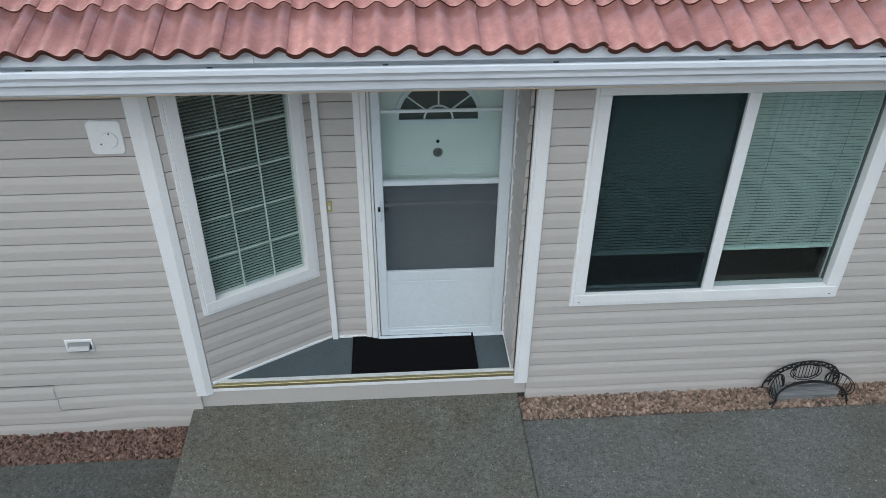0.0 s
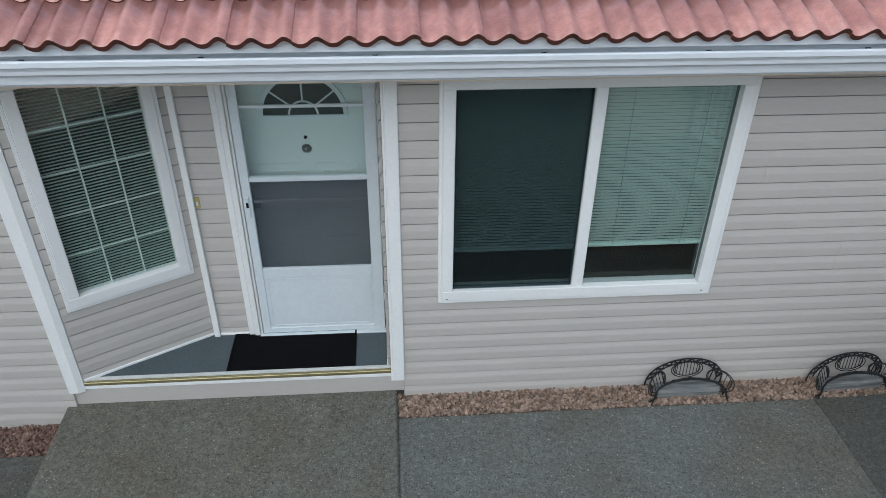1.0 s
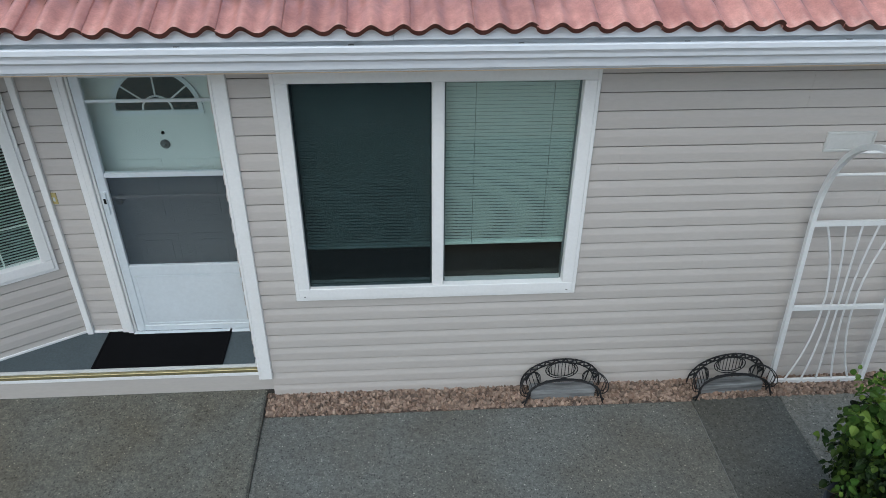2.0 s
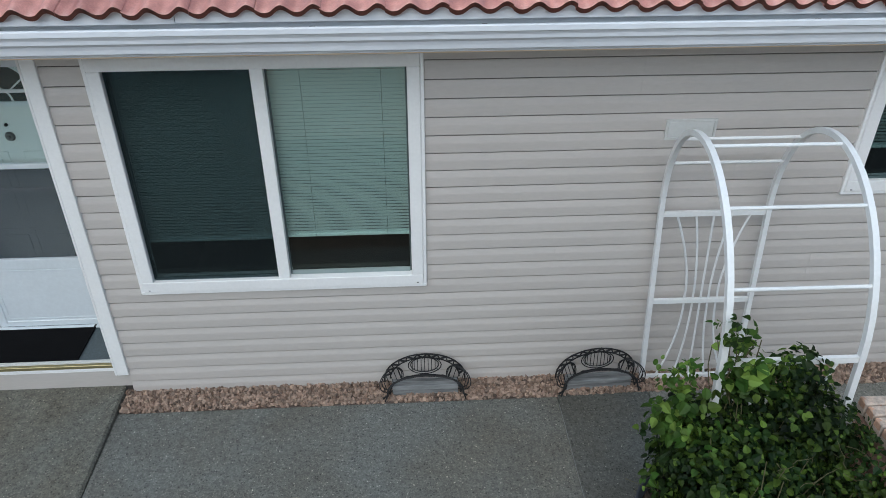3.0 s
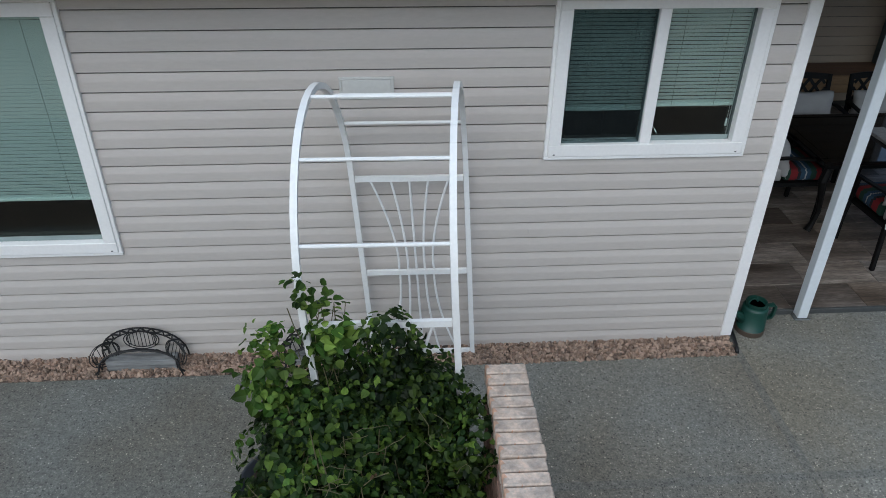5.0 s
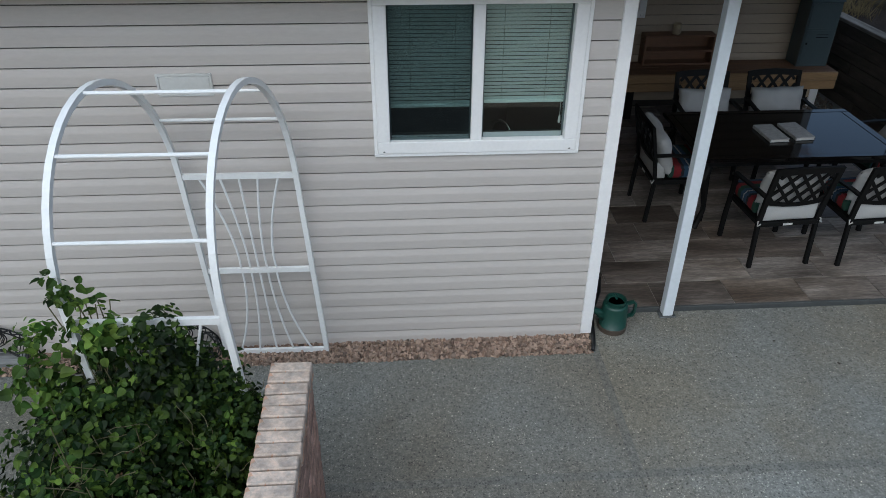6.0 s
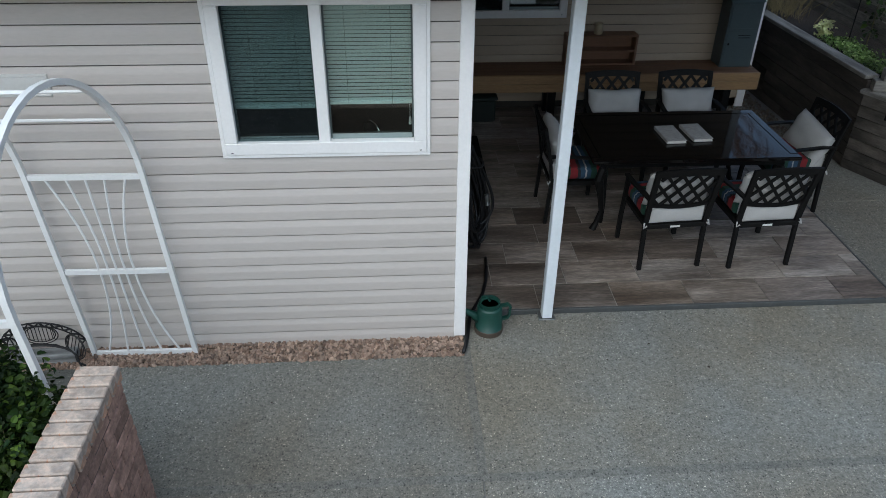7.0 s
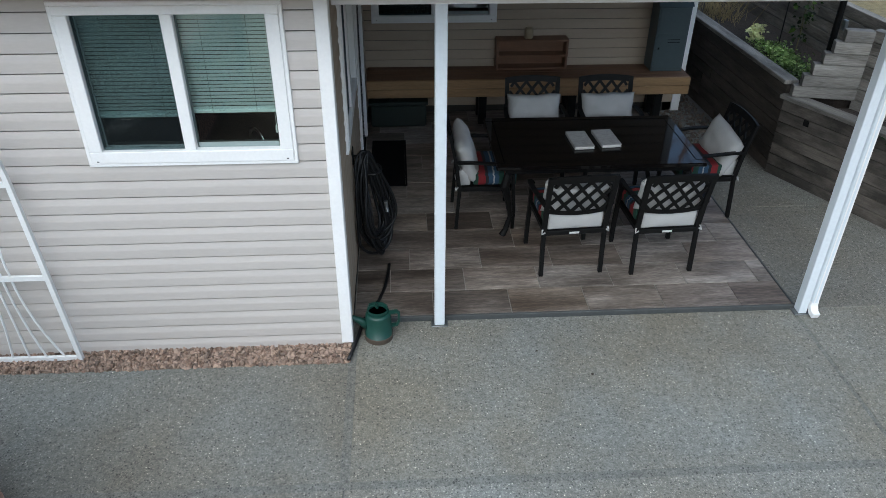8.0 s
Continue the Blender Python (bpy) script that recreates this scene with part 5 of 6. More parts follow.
for i in range(85):
    # pale tendrils that wander over the leaves
    d = Vector((rg.gauss(0, 1), rg.gauss(-0.3, 1), abs(rg.gauss(0.7, 0.5)))).normalized()
    p0 = Vector((3.755 + d.x * 0.53, -1.86 + d.y * 0.72, 0.55 + d.z * 0.52))
    if p0.x > 4.15:
        continue
    run, path_ = Vector((rg.uniform(-1, 1), rg.uniform(-1, 1), rg.uniform(-0.5, 0.7))).normalized(), [p0]
    for k in range(6):
        run = (run + Vector((rg.gauss(0, 0.5), rg.gauss(0, 0.5), rg.gauss(0, 0.4)))).normalized()
        path_.append(path_[-1] + run * 0.035 + d * 0.006)
    tube(bm, path_, 0.0015, 4)
for i in range(9):
    a = rg.uniform(0, 6.3)
    tube(bm, [(3.50 + 0.03 * math.cos(a + k * 0.8) - 0.02 * k * (i % 3 - 1), -1.47 + 0.03 * math.sin(a + k * 0.8), 0.85 + 0.13 * k) for k in range(6)], 0.0028, 4)
tagged(part("stem_tangle", bm, M_STEM, bush), kind="stuff")
pot = thing("plant_pot", "dark slate blue tall round plant pot under the shrub", "plant pot", pose(3.29, -1.70, 0.0))


def lathe(profile, seg=28, m=None):
    b = bmesh.new()
    rings = [[b.verts.new((r * math.cos(2 * math.pi * k / seg), r * math.sin(2 * math.pi * k / seg), z)) for k in range(seg)] for r, z in profile]
    for p, q in zip(rings, rings[1:]):
        for k in range(seg):
            b.faces.new((p[k], p[(k + 1) % seg], q[(k + 1) % seg], q[k]))
    b.faces.new(rings[0][::-1])
    b.faces.new(rings[-1])
    if m is not None:
        b.transform(m)
    return b


part("body", lathe([(0.13, 0.0), (0.145, 0.02), (0.19, 0.56), (0.205, 0.61), (0.205, 0.66), (0.19, 0.66), (0.175, 0.60)]), M_POT, pot, smooth=True)
part("soil", lathe([(0.174, 0.595), (0.174, 0.61)]), M_SOIL, pot)

# ---- white stair railing, low in the garden, mirrored in the glass ----
rail = thing("stair_railing", "white slatted stair railing sloping down the garden", "railing")
RA, RB = Vector((3.30, -3.42, 0.0)), Vector((4.16, -3.60, 0.0))
for p_ in (RA, RB):
    part("post", boxes((p_.x - 0.02, p_.x + 0.02, p_.y - 0.02, p_.y + 0.02, 0.001, 1.40 if p_ == RA else 0.94), bevel=0.004), M_IRON, rail, "thin dark post")
for z_a, z_b in ((0.50, 0.05), (1.36, 0.90)):
    part("rail", flatbar(bmesh.new(), [RA + Vector((0.046, -0.01, z_a)), RB + Vector((-0.046, 0.01, z_b))], 0.05, 0.075, (0.2, 0.98, 0)), M_WHITE, rail)
for i in range(7):
    f = (i + 1) / 8
    p_ = RA.lerp(RB, f)
    part("baluster", boxes((p_.x - 0.017, p_.x + 0.017, p_.y - 0.012, p_.y + 0.012, 0.52 - 0.45 * f, 1.34 - 0.46 * f), bevel=0.003), M_WHITE, rail)

# ---- covered patio ----
PF = 0.03
pfloor = part("floor", boxes((6.25, 9.655, 0.262, 4.275, -0.1, PF - 0.006)), M_GROUT)
tagged(pfloor, "patio floor of brown wood look tiles in staggered rows", "floor", kind="structure")
edge = part("edge_strip", boxes((6.25, 9.672, 0.238, 0.260, -0.05, PF + 0.004), (9.657, 9.672, 0.260, 4.27, -0.05, PF + 0.002), bevel=0.003), M_EDGE)
tagged(edge, "dark metal edging strip round the patio tiles", "trim", kind="structure")
for x0, x1 in ((6.850, 6.926), (9.660, 9.724)):
    t = thing("porch_post", "white square metal post carrying the patio roof", "post", pose((x0 + x1) / 2, 0.2, 0), "patio posts")
    hw = (x1 - x0) / 2
    part("shaft", boxes((-hw, hw, -0.04, 0.04, 0.010, 2.379), bevel=0.005), M_DOOR, t)
    part("foot_plate", boxes((-0.062, 0.062, -0.05, 0.037, -0.004, 0.0095), bevel=0.002), M_PEWTER, t)
pipe = thing("downpipe", "white ribbed downpipe with a kicked out shoe", "downpipe", pose(9.753, 0.165, 0))
part("pipe", boxes((-0.027, 0.027, -0.03, 0.03, 0.12, 2.379), bevel=0.008), M_DOOR, pipe)
part("rib", boxes((-0.018, -0.010, -0.034, -0.0305, 0.13, 2.379), (0.010, 0.018, -0.034, -0.0305, 0.13, 2.379)), M_WHITE, pipe)
part("shoe", flatbar(bmesh.new(), [(0, 0, 0.13), (0, -0.005, 0.085), (0.004, -0.03, 0.045), (0.006, -0.070, 0.032)], 0.056, 0.046, (1, 0, 0)), M_WHITE, pipe)
tagged(part("beam", boxes((6.256, 10.2, 0.13, 0.27, 2.38, TOP), bevel=0.004), M_WHITE), "white beam across the patio opening", "beam", kind="structure")

# side door and its casing
sdr = thing("door_3", "white door in the patio side wall", "door", SIDE, kind="structure")
part("leaf", boxes((2.63, 3.55, 0.05, 0.09, 0.06, 2.11), bevel=0.004), M_DOOR, sdr)
part("casing", boxes((2.54, 2.62, -0.034, 0.05, 0.03, 2.20), (3.56, 3.64, -0.034, 0.05, 0.03, 2.20), (2.62, 3.56, -0.034, 0.05, 2.12, 2.20), bevel=0.004), M_WHITE, sdr)
part("jamb_strip", boxes((2.36, 2.40, -0.03, -0.001, 0.03, TOP), bevel=0.003), M_WHITE, sdr)
dm = thing("doormat", "black doormat on the tiles by the side door", "mat", pose(6.505, 2.885, PF))
part("pad", boxes((-0.165, 0.165, -0.515, 0.515, 0.001, 0.010)), M_MAT, dm)
part("border", boxes((-0.185, -0.166, -0.535, 0.535, 0.001, 0.012), (0.166, 0.185, -0.535, 0.535, 0.001, 0.012), (-0.166, 0.166, -0.535, -0.516, 0.001, 0.012), (-0.166, 0.166, 0.516, 0.535, 0.001, 0.012), bevel=0.002), M_MAT, dm)


# ---- dining set ----
def dining_chair(m, label, low=0.695, half=0.15, lean=14, twist=0):
    """Local x across, +y to the front; the back stands at y = 0."""
    t = thing("patio_chair", label, "chair", m, "chairs round the patio table")
    W = 0.25
    for s in (-1, 1):
        part("leg", flatbar(bmesh.new(), [(s * W, -0.01, 0.0), (s * W, 0.005, 0.22), (s * W, 0.02, 0.42)], 0.032, 0.03, (1, 0, 0)), M_BLACK, t)
        part("leg", flatbar(bmesh.new(), [(s * (W + 0.01), 0.50, 0.0), (s * (W + 0.005), 0.505, 0.2), (s * W, 0.49, 0.42), (s * W, 0.475, 0.62)], 0.034, 0.03, (1, 0, 0)), M_BLACK, t)
        part("arm", flatbar(bmesh.new(), [(s * (W + 0.01), -0.03, 0.66), (s * (W + 0.035), 0.10, 0.675), (s * (W + 0.045), 0.28, 0.665), (s * (W + 0.03), 0.45, 0.645), (s * W, 0.52, 0.60)], 0.04, 0.018, (1, 0, 0)), M_BLACK, t)
        part("back_post", flatbar(bmesh.new(), [(s * W, 0.02, 0.40), (s * (W + 0.002), -0.01, 0.62), (s * (W + 0.006), -0.075, 0.925)], 0.040, 0.026, (1, 0, 0)), M_BLACK, t)
    part("seat_frame", boxes((-W, W, 0.0, 0.04, 0.375, 0.415), (-W, W, 0.46, 0.50, 0.375, 0.415), (-W, -W + 0.04, 0.04, 0.46, 0.375, 0.415), (W - 0.04, W, 0.04, 0.46, 0.375, 0.415), (-W + 0.04, W - 0.04, 0.04, 0.46, 0.39, 0.40), bevel=0.003), M_BLACK, t)

    def B(x, z):
        """A place in the leaning, slightly bowed plane of the back."""
        return (x, 0.005 - 0.25 * max(0, z - 0.60) - 0.012 * (1 - (x / W) ** 2), z)

    part("top_rail", flatbar(bmesh.new(), [B(x, 0.900 + 0.014 * (1 - (x / W) ** 2)) for x in (-0.262, -0.2, -0.1, 0, 0.1, 0.2, 0.262)], 0.06, 0.022, (0, -0.25, 1)), M_BLACK, t)
    part("low_rail", flatbar(bmesh.new(), [B(x, 0.60 - 0.022 * (1 - (x / W) ** 2)) for x in (-0.25, -0.2, -0.1, 0, 0.1, 0.2, 0.25)], 0.028, 0.02, (0, -0.2, 1)), M_BLACK, t)
    lat = bmesh.new()
    for k in range(-3, 6):
        for sgn in (-1, 1):
            pts = []
            for i in range(9):
                z = 0.59 + 0.33 * i / 8
                x = sgn * (-0.30 + 0.12 * k + (z - 0.59) * 0.82)
                if abs(x) <= W:
                    pts.append(B(x, z))
            if len(pts) > 1:
                flatbar(lat, pts, 0.026, 0.012, (0.77, 0.15 * sgn, -0.62 * sgn))
    part("lattice", lat, M_BLACK, t)
    cu = bmesh.new()
    box(cu, -0.235, 0.235, 0.005, 0.125, 0.418, 0.575)
    pad = part("seat_pad", cu, M_CUSHION, t, "pale canvas seat pad")
    soften(pad, 0.03)
    pat = part("seat_cushion", boxes((-0.245, 0.245, 0.127, 0.53, 0.418, 0.55)), M_STRIPE, t, "red, green and blue striped cushion")
    soften(pat, 0.03)
    cb = part("back_cushion", pillow(0.27, half, 0.075, m.translation.x * 3.1 + m.translation.y), M_CUSHION, t, "pale grey back cushion with crumpled edges", smooth=True)
    cb.matrix_basis = pose(0, 0.085, low, lean, twist, 0)
    for s in (-1, 1):
        part("tie", bars([(s * 0.24, 0.03, 0.44), (s * 0.268, 0.0, 0.43), (s * 0.272, -0.015, 0.40), (s * 0.25, -0.02, 0.42)], r=0.007, seg=6), M_CUSHION, t)
    part("maker_tag", boxes((-0.045, 0.035, -0.004, -0.001, 0.385, 0.402)), M_PLATE, t, "pale blank metal tag")
    return t


def pillow(hx, hz, hy, seed):
    """A stuffed cushion: full in the middle, pinched at the seam, with pulled corners and creases."""
    b, nu, nv, sides = bmesh.new(), 22, 16, []
    for sgn in (-1, 1):
        grid = []
        for j in range(nv + 1):
            row = []
            for i in range(nu + 1):
                u, w = 2 * i / nu - 1, 2 * j / nv - 1
                full = ((1 - abs(u) ** 5) * (1 - abs(w) ** 5)) ** 0.5
                pull = 1 - 0.045 * (1 - w * w) * abs(u) ** 3
                pull2 = 1 - 0.05 * (1 - u * u) * abs(w) ** 3
                rim = max(abs(u), abs(w))
                crease = 0.014 * noise.noise(Vector((u * 2.2 + seed, w * 2.0, sgn * 3.0))) + 0.008 * noise.noise(Vector((u * 6 + seed, w * 5, sgn * 7.0))) * rim
                sag = 0.022 * noise.noise(Vector((u * 1.3, seed, 2.0))) * (1 if w > 0 else 0.3) * abs(w)
                row.append(b.verts.new((hx * u * pull, sgn * (hy * full + crease * full ** 0.5) + 0.02 * noise.noise(Vector((u * 1.2, w * 1.2, seed))), hz * w * pull2 + sag)))
            grid.append(row)
        for j in range(nv):
            for i in range(nu):
                b.faces.new((grid[j][i], grid[j][i + 1], grid[j + 1][i + 1], grid[j + 1][i]))
        sides.append(grid)
    bmesh.ops.remove_doubles(b, verts=b.verts[:], dist=0.0005)
    return b


def soften(ob, r, seg=3):
    """Rounds a cushion's edges and puffs it a little."""
    b = bmesh.new()
    b.from_mesh(ob.data)
    bmesh.ops.subdivide_edges(b, edges=b.edges[:], cuts=3, use_grid_fill=True)
    xs, ys, zs = ([v.co[i] for v in b.verts] for i in range(3))
    lo_, hi_ = Vector((min(xs), min(ys), min(zs))), Vector((max(xs), max(ys), max(zs)))
    mid, half = (lo_ + hi_) / 2, (hi_ - lo_) / 2
    for v in b.verts:
        q = Vector(((v.co[i] - mid[i]) / half[i] for i in range(3)))
        rim = max(abs(q.x) * abs(q.y), abs(q.x) * abs(q.z), abs(q.y) * abs(q.z))
        k = 1 - 0.16 * rim ** 3
        wob = 0.006 * noise.noise(v.co * 9)
        thin = min(range(3), key=lambda i: half[i])
        for i in range(3):
            v.co[i] = mid[i] + half[i] * q[i] * (k if i == thin else 1 - 0.05 * rim ** 2) + (wob if i == thin else 0)
    bmesh.ops.bevel(b, geom=[e for e in b.edges if e.calc_face_angle(0) > 1.0], offset=r * 0.5, segments=2, affect="EDGES", profile=0.6)
    b.to_mesh(ob.data)
    b.free()
    for p in ob.data.polygons:
        p.use_smooth = True


CH = "black lattice back patio chair with pale cushions"
dining_chair(pose(8.00, 0.765, PF, 0, 0, 4), CH + ", at table")
dining_chair(pose(8.75, 0.75, PF, 0, 0, 3), CH + ", at table")
dining_chair(pose(7.965, 2.78, PF, 0, 0, 180), CH + ", by bench", 0.67, 0.14)
dining_chair(pose(8.71, 2.78, PF, 0, 0, 180), CH + ", by bench", 0.67, 0.14)
dining_chair(pose(7.12, 1.765, PF, 0, 0, -90), CH + ", by the house", 0.665, 0.19, 20, 6)
dining_chair(pose(9.64, 1.85, PF, 0, 0, 92), CH + ", by the concrete", 0.63, 0.18, 20, -8)

tab = thing("patio_table", "black metal patio table with a glossy dark top", "table", pose(8.32, 1.815, PF))
TX, TY, TZ = 0.895, 0.52, 0.718
part("top_frame", boxes((-TX, TX, -TY, -TY + 0.075, TZ - 0.035, TZ), (-TX, TX, TY - 0.075, TY, TZ - 0.035, TZ), (-TX, -TX + 0.075, -TY + 0.075, TY - 0.075, TZ - 0.035, TZ), (TX - 0.075, TX, -TY + 0.075, TY - 0.075, TZ - 0.035, TZ), bevel=0.006), M_GLOSSBLACK, tab)
part("tabletop", boxes((-TX + 0.077, TX - 0.077, -TY + 0.077, TY - 0.077, TZ - 0.02, TZ - 0.003)), M_GLOSSBLACK, tab, "glossy black glass top panel")
part("apron", boxes((-TX + 0.09, TX - 0.09, -TY + 0.09, -TY + 0.11, TZ - 0.11, TZ - 0.036), (-TX + 0.09, TX - 0.09, TY - 0.11, TY - 0.09, TZ - 0.11, TZ - 0.036), (-TX + 0.09, -TX + 0.11, -TY + 0.11, TY - 0.11, TZ - 0.11, TZ - 0.036), (TX - 0.11, TX - 0.09, -TY + 0.11, TY - 0.11, TZ - 0.11, TZ - 0.036)), M_BLACK, tab)
for sx in (-1, 1):
    for sy in (-1, 1):
        bx, by = sx * (TX - 0.12), sy * (TY - 0.10)
        pts = [(bx, by, 0.605), (bx + sx * 0.03, by + sy * 0.015, 0.50), (bx - sx * 0.01, by, 0.33), (bx - sx * 0.035, by - sy * 0.01, 0.18), (bx + sx * 0.0, by, 0.06), (bx + sx * 0.03, by + sy * 0.01, 0.0)]
        part("leg", tube(bmesh.new(), pts, [0.035, 0.04, 0.028, 0.022, 0.026, 0.034], 8), M_BLACK, tab)
for (cx, cy, rz) in ((8.224, 1.771, 3), (8.468, 1.80, 4)):
    bk = thing("booklet", "pale grey hardcover booklet lying on the table", "book", pose(cx, cy, PF + TZ, 0, 0, rz), "booklets on the table")
    part("cover", boxes((-0.088, 0.088, -0.165, 0.165, 0.0, 0.004), (-0.088, 0.088, -0.165, 0.165, 0.024, 0.028), (-0.088, -0.084, -0.165, 0.165, 0.004, 0.024)), M_PAPER, bk)
    part("pages", boxes((-0.084, 0.083, -0.16, 0.16, 0.0042, 0.0238)), M_PAGE, bk, "white page block")

# ---- timber bench along the back wall, and what stands on it ----
bench = thing("timber_bench", "long pine bench along the back wall of the patio", "bench", pose(0, 0, PF))
for i in range(4):
    y0 = 3.80 + i * 0.112
    part("seat_board", boxes((6.27, 9.965, y0, y0 + 0.108, 0.537, 0.572), bevel=0.004), M_WOODTOP, bench)
for z0 in (0.372, 0.473):
    part("front_board", boxes((6.268, 9.967, 3.765, 3.799, z0, z0 + 0.098), bevel=0.005), M_WOOD, bench)
part("end_board", boxes((9.93, 9.966, 3.80, 4.24, 0.372, 0.536), bevel=0.004), M_WOOD, bench)
for x in (6.5, 7.55, 8.60, 9.62):
    part("leg", boxes((x, x + 0.09, 3.86, 3.95, 0.0, 0.536), (x, x + 0.09, 4.12, 4.21, 0.0, 0.536), bevel=0.004), M_BLACK, bench)
shelf = thing("shelf_unit", "small brown wooden shelf with two open tiers on the bench", "shelf", pose(8.175, 4.09, PF + 0.572))
part("side", boxes((-0.415, -0.39, 0.0, 0.17, 0, 0.325), bevel=0.003), M_WALNUT, shelf)
part("side", boxes((0.39, 0.415, 0.0, 0.17, 0, 0.325), bevel=0.003), M_WALNUT, shelf)
for z in (0.0, 0.15, 0.326):
    part("board", boxes((-0.415 if z > 0.3 else -0.389, 0.415 if z > 0.3 else 0.389, -0.005 if z > 0.3 else 0.001, 0.17, z, z + 0.022), bevel=0.003), M_WALNUT, shelf)
part("back_panel", boxes((-0.389, 0.389, 0.155, 0.165, 0.022, 0.326)), M_WALNUT, shelf)
jar = part("candle_jar", lathe([(0.042, 0.0), (0.05, 0.01), (0.05, 0.10), (0.042, 0.12), (0.036, 0.12), (0.036, 0.10)], 20, pose(8.13, 4.16, PF + 0.572 + 0.349)), M_JAR, smooth=True)
tagged(jar, "cream candle jar standing on the shelf", "jar")
cab = thing("parcel_box", "tall grey green metal cabinet standing on the bench", "cabinet", pose(9.735, 3.975, PF + 0.572))
part("body", boxes((-0.185, 0.185, 0.0, 0.26, 0, 0.74), bevel=0.004), M_CABINET, cab)
part("hood", prism(bmesh.new(), [(-0.02, 0.741), (0.27, 0.741), (0.27, 0.86), (0.14, 0.88)], -0.195, 0.195), M_CABINET, cab)
d = part("door", boxes((-0.168, 0.168, -0.012, -0.001, 0.02, 0.425), bevel=0.004), M_CABINET, cab)
part("lock", boxes((-0.145, -0.125, -0.018, -0.0125, 0.26, 0.285), bevel=0.002), M_BLACK, d)
part("label_line", boxes((-0.04, 0.10, -0.0145, -0.0122, 0.34, 0.348), (-0.04, 0.10, -0.0145, -0.0122, 0.37, 0.376)), M_BLACK, d)
part("flap", boxes((-0.168, 0.168, -0.012, -0.001, 0.445, 0.72), bevel=0.004), M_CABINET, cab)
tote = thing("storage_tote", "dark green plastic tote under the bench", "storage box", pose(6.62, 4.0, PF))
part("tub", boxes((-0.32, 0.32, -0.19, 0.19, 0, 0.27), bevel=0.02), M_TOTE, tote)
part("lid", boxes((-0.34, 0.34, -0.21, 0.21, 0.271, 0.31), bevel=0.01), M_TOTE, tote)

# ---- hose, watering can ----
hose = thing("garden_hose", "black garden hose coiled on a wall hook", "hose")
rgh = random.Random(3)
for k in range(17):
    yaw, r1, r2 = radians(rgh.uniform(28, 82)), rgh.uniform(0.10, 0.20), rgh.uniform(0.34, 0.45)
    out, top_z, sag = 6.315 + rgh.uniform(0.0, 0.05), 0.985 + rgh.uniform(-0.03, 0.025), rgh.uniform(-0.03, 0.05)
    pts = []
    for i in range(41):
        a = 2 * math.pi * i / 40
        w = r1 * math.sin(a) * (0.55 + 0.45 * (1 - math.cos(a)) / 2 * 2)
        drop = r2 * (1 - math.cos(a))
        pts.append((out + w * math.cos(yaw) + 0.13 * drop + 0.012 * math.sin(3 * a + k), 1.10 + w * math.sin(yaw) + sag * drop - 0.05 * drop, top_z - drop))
    for q_ in range(len(pts)):
        pts[q_] = (max(pts[q_][0], 6.275), pts[q_][1], pts[q_][2])
    part("coil", tube(bmesh.new(), pts[:-1], 0.0125, 7, True), M_HOSE, hose, smooth=True)
part("band", tube(bmesh.new(), [(6.40 + 0.075 * math.cos(2 * math.pi * i / 16), 1.09 + 0.10 * math.sin(2 * math.pi * i / 16), 0.86) for i in range(16)], 0.009, 6, True), M_HOSE, hose)
part("nozzle", tube(bmesh.new(), [(6.50, 1.00, 0.62), (6.505, 0.995, 0.56), (6.51, 0.99, 0.53)], [0.017, 0.015, 0.02], 10), M_PEWTER, hose, "grey metal coupling")
part("hook", boxes((6.245, 6.31, 1.10, 1.13, 0.955, 0.97), (6.245, 6.258, 1.08, 1.18, 0.90, 1.02), bevel=0.004), M_BLACK, hose)
tail = [(6.51, 0.95, 0.046), (6.50, 0.80, 0.044), (6.475, 0.62, 0.044), (6.43, 0.45, 0.044), (6.36, 0.30, 0.044), (6.31, 0.20, 0.03), (6.285, 0.05, 0.025), (6.265, -0.06, 0.03), (6.245, -0.15, 0.035), (6.225, -0.215, 0.03)]
part("tail", tube(bmesh.new(), tail, 0.0135, 8), M_HOSE, hose, smooth=True)

can = thing("watering_can", "dark green plastic watering can on the concrete", "watering can", pose(6.435, 0.065, 0.0))
part("body", lathe([(0.100, 0.006), (0.102, 0.035), (0.100, 0.036), (0.092, 0.205), (0.088, 0.222), (0.078, 0.228)], 32), M_CAN, can, smooth=True)
part("base_ring", lathe([(0.104, 0.0), (0.1055, 0.02), (0.1055, 0.04), (0.1005, 0.041)], 28), M_CANBASE, can, "brown base ring")
part("spout", tube(bmesh.new(), [(-0.080, -0.01, 0.12), (-0.13, -0.015, 0.165), (-0.19, -0.02, 0.205), (-0.228, -0.022, 0.222)], [0.040, 0.026, 0.017, 0.020], 12), M_CAN, can, smooth=True)
part("handle", flatbar(bmesh.new(), [(0.082, 0.0, 0.218), (0.135, 0.0, 0.228), (0.150, 0.0, 0.215), (0.148, 0.0, 0.14), (0.135, 0.0, 0.112), (0.094, 0.0, 0.10)], 0.030, 0.016, (0, 1, 0)), M_CAN, can)
part("mouth", lathe([(0.070, 0.2285), (0.076, 0.262), (0.070, 0.262), (0.062, 0.232)], 24), M_CAN, can)
# black disc stands in for the shade inside the can
part("mouth_shade", lathe([(0.002, 0.2290), (0.061, 0.2292), (0.061, 0.2320)], 20), M_BLACK, can, "black disc for the shade inside the open mouth")
part("bridge", flatbar(bmesh.new(), [(-0.070, 0.0, 0.262), (-0.055, 0.0, 0.292), (-0.02, 0.0, 0.300), (0.0, 0.0, 0.27)], 0.034, 0.014, (0, 1, 0)), M_CAN, can)

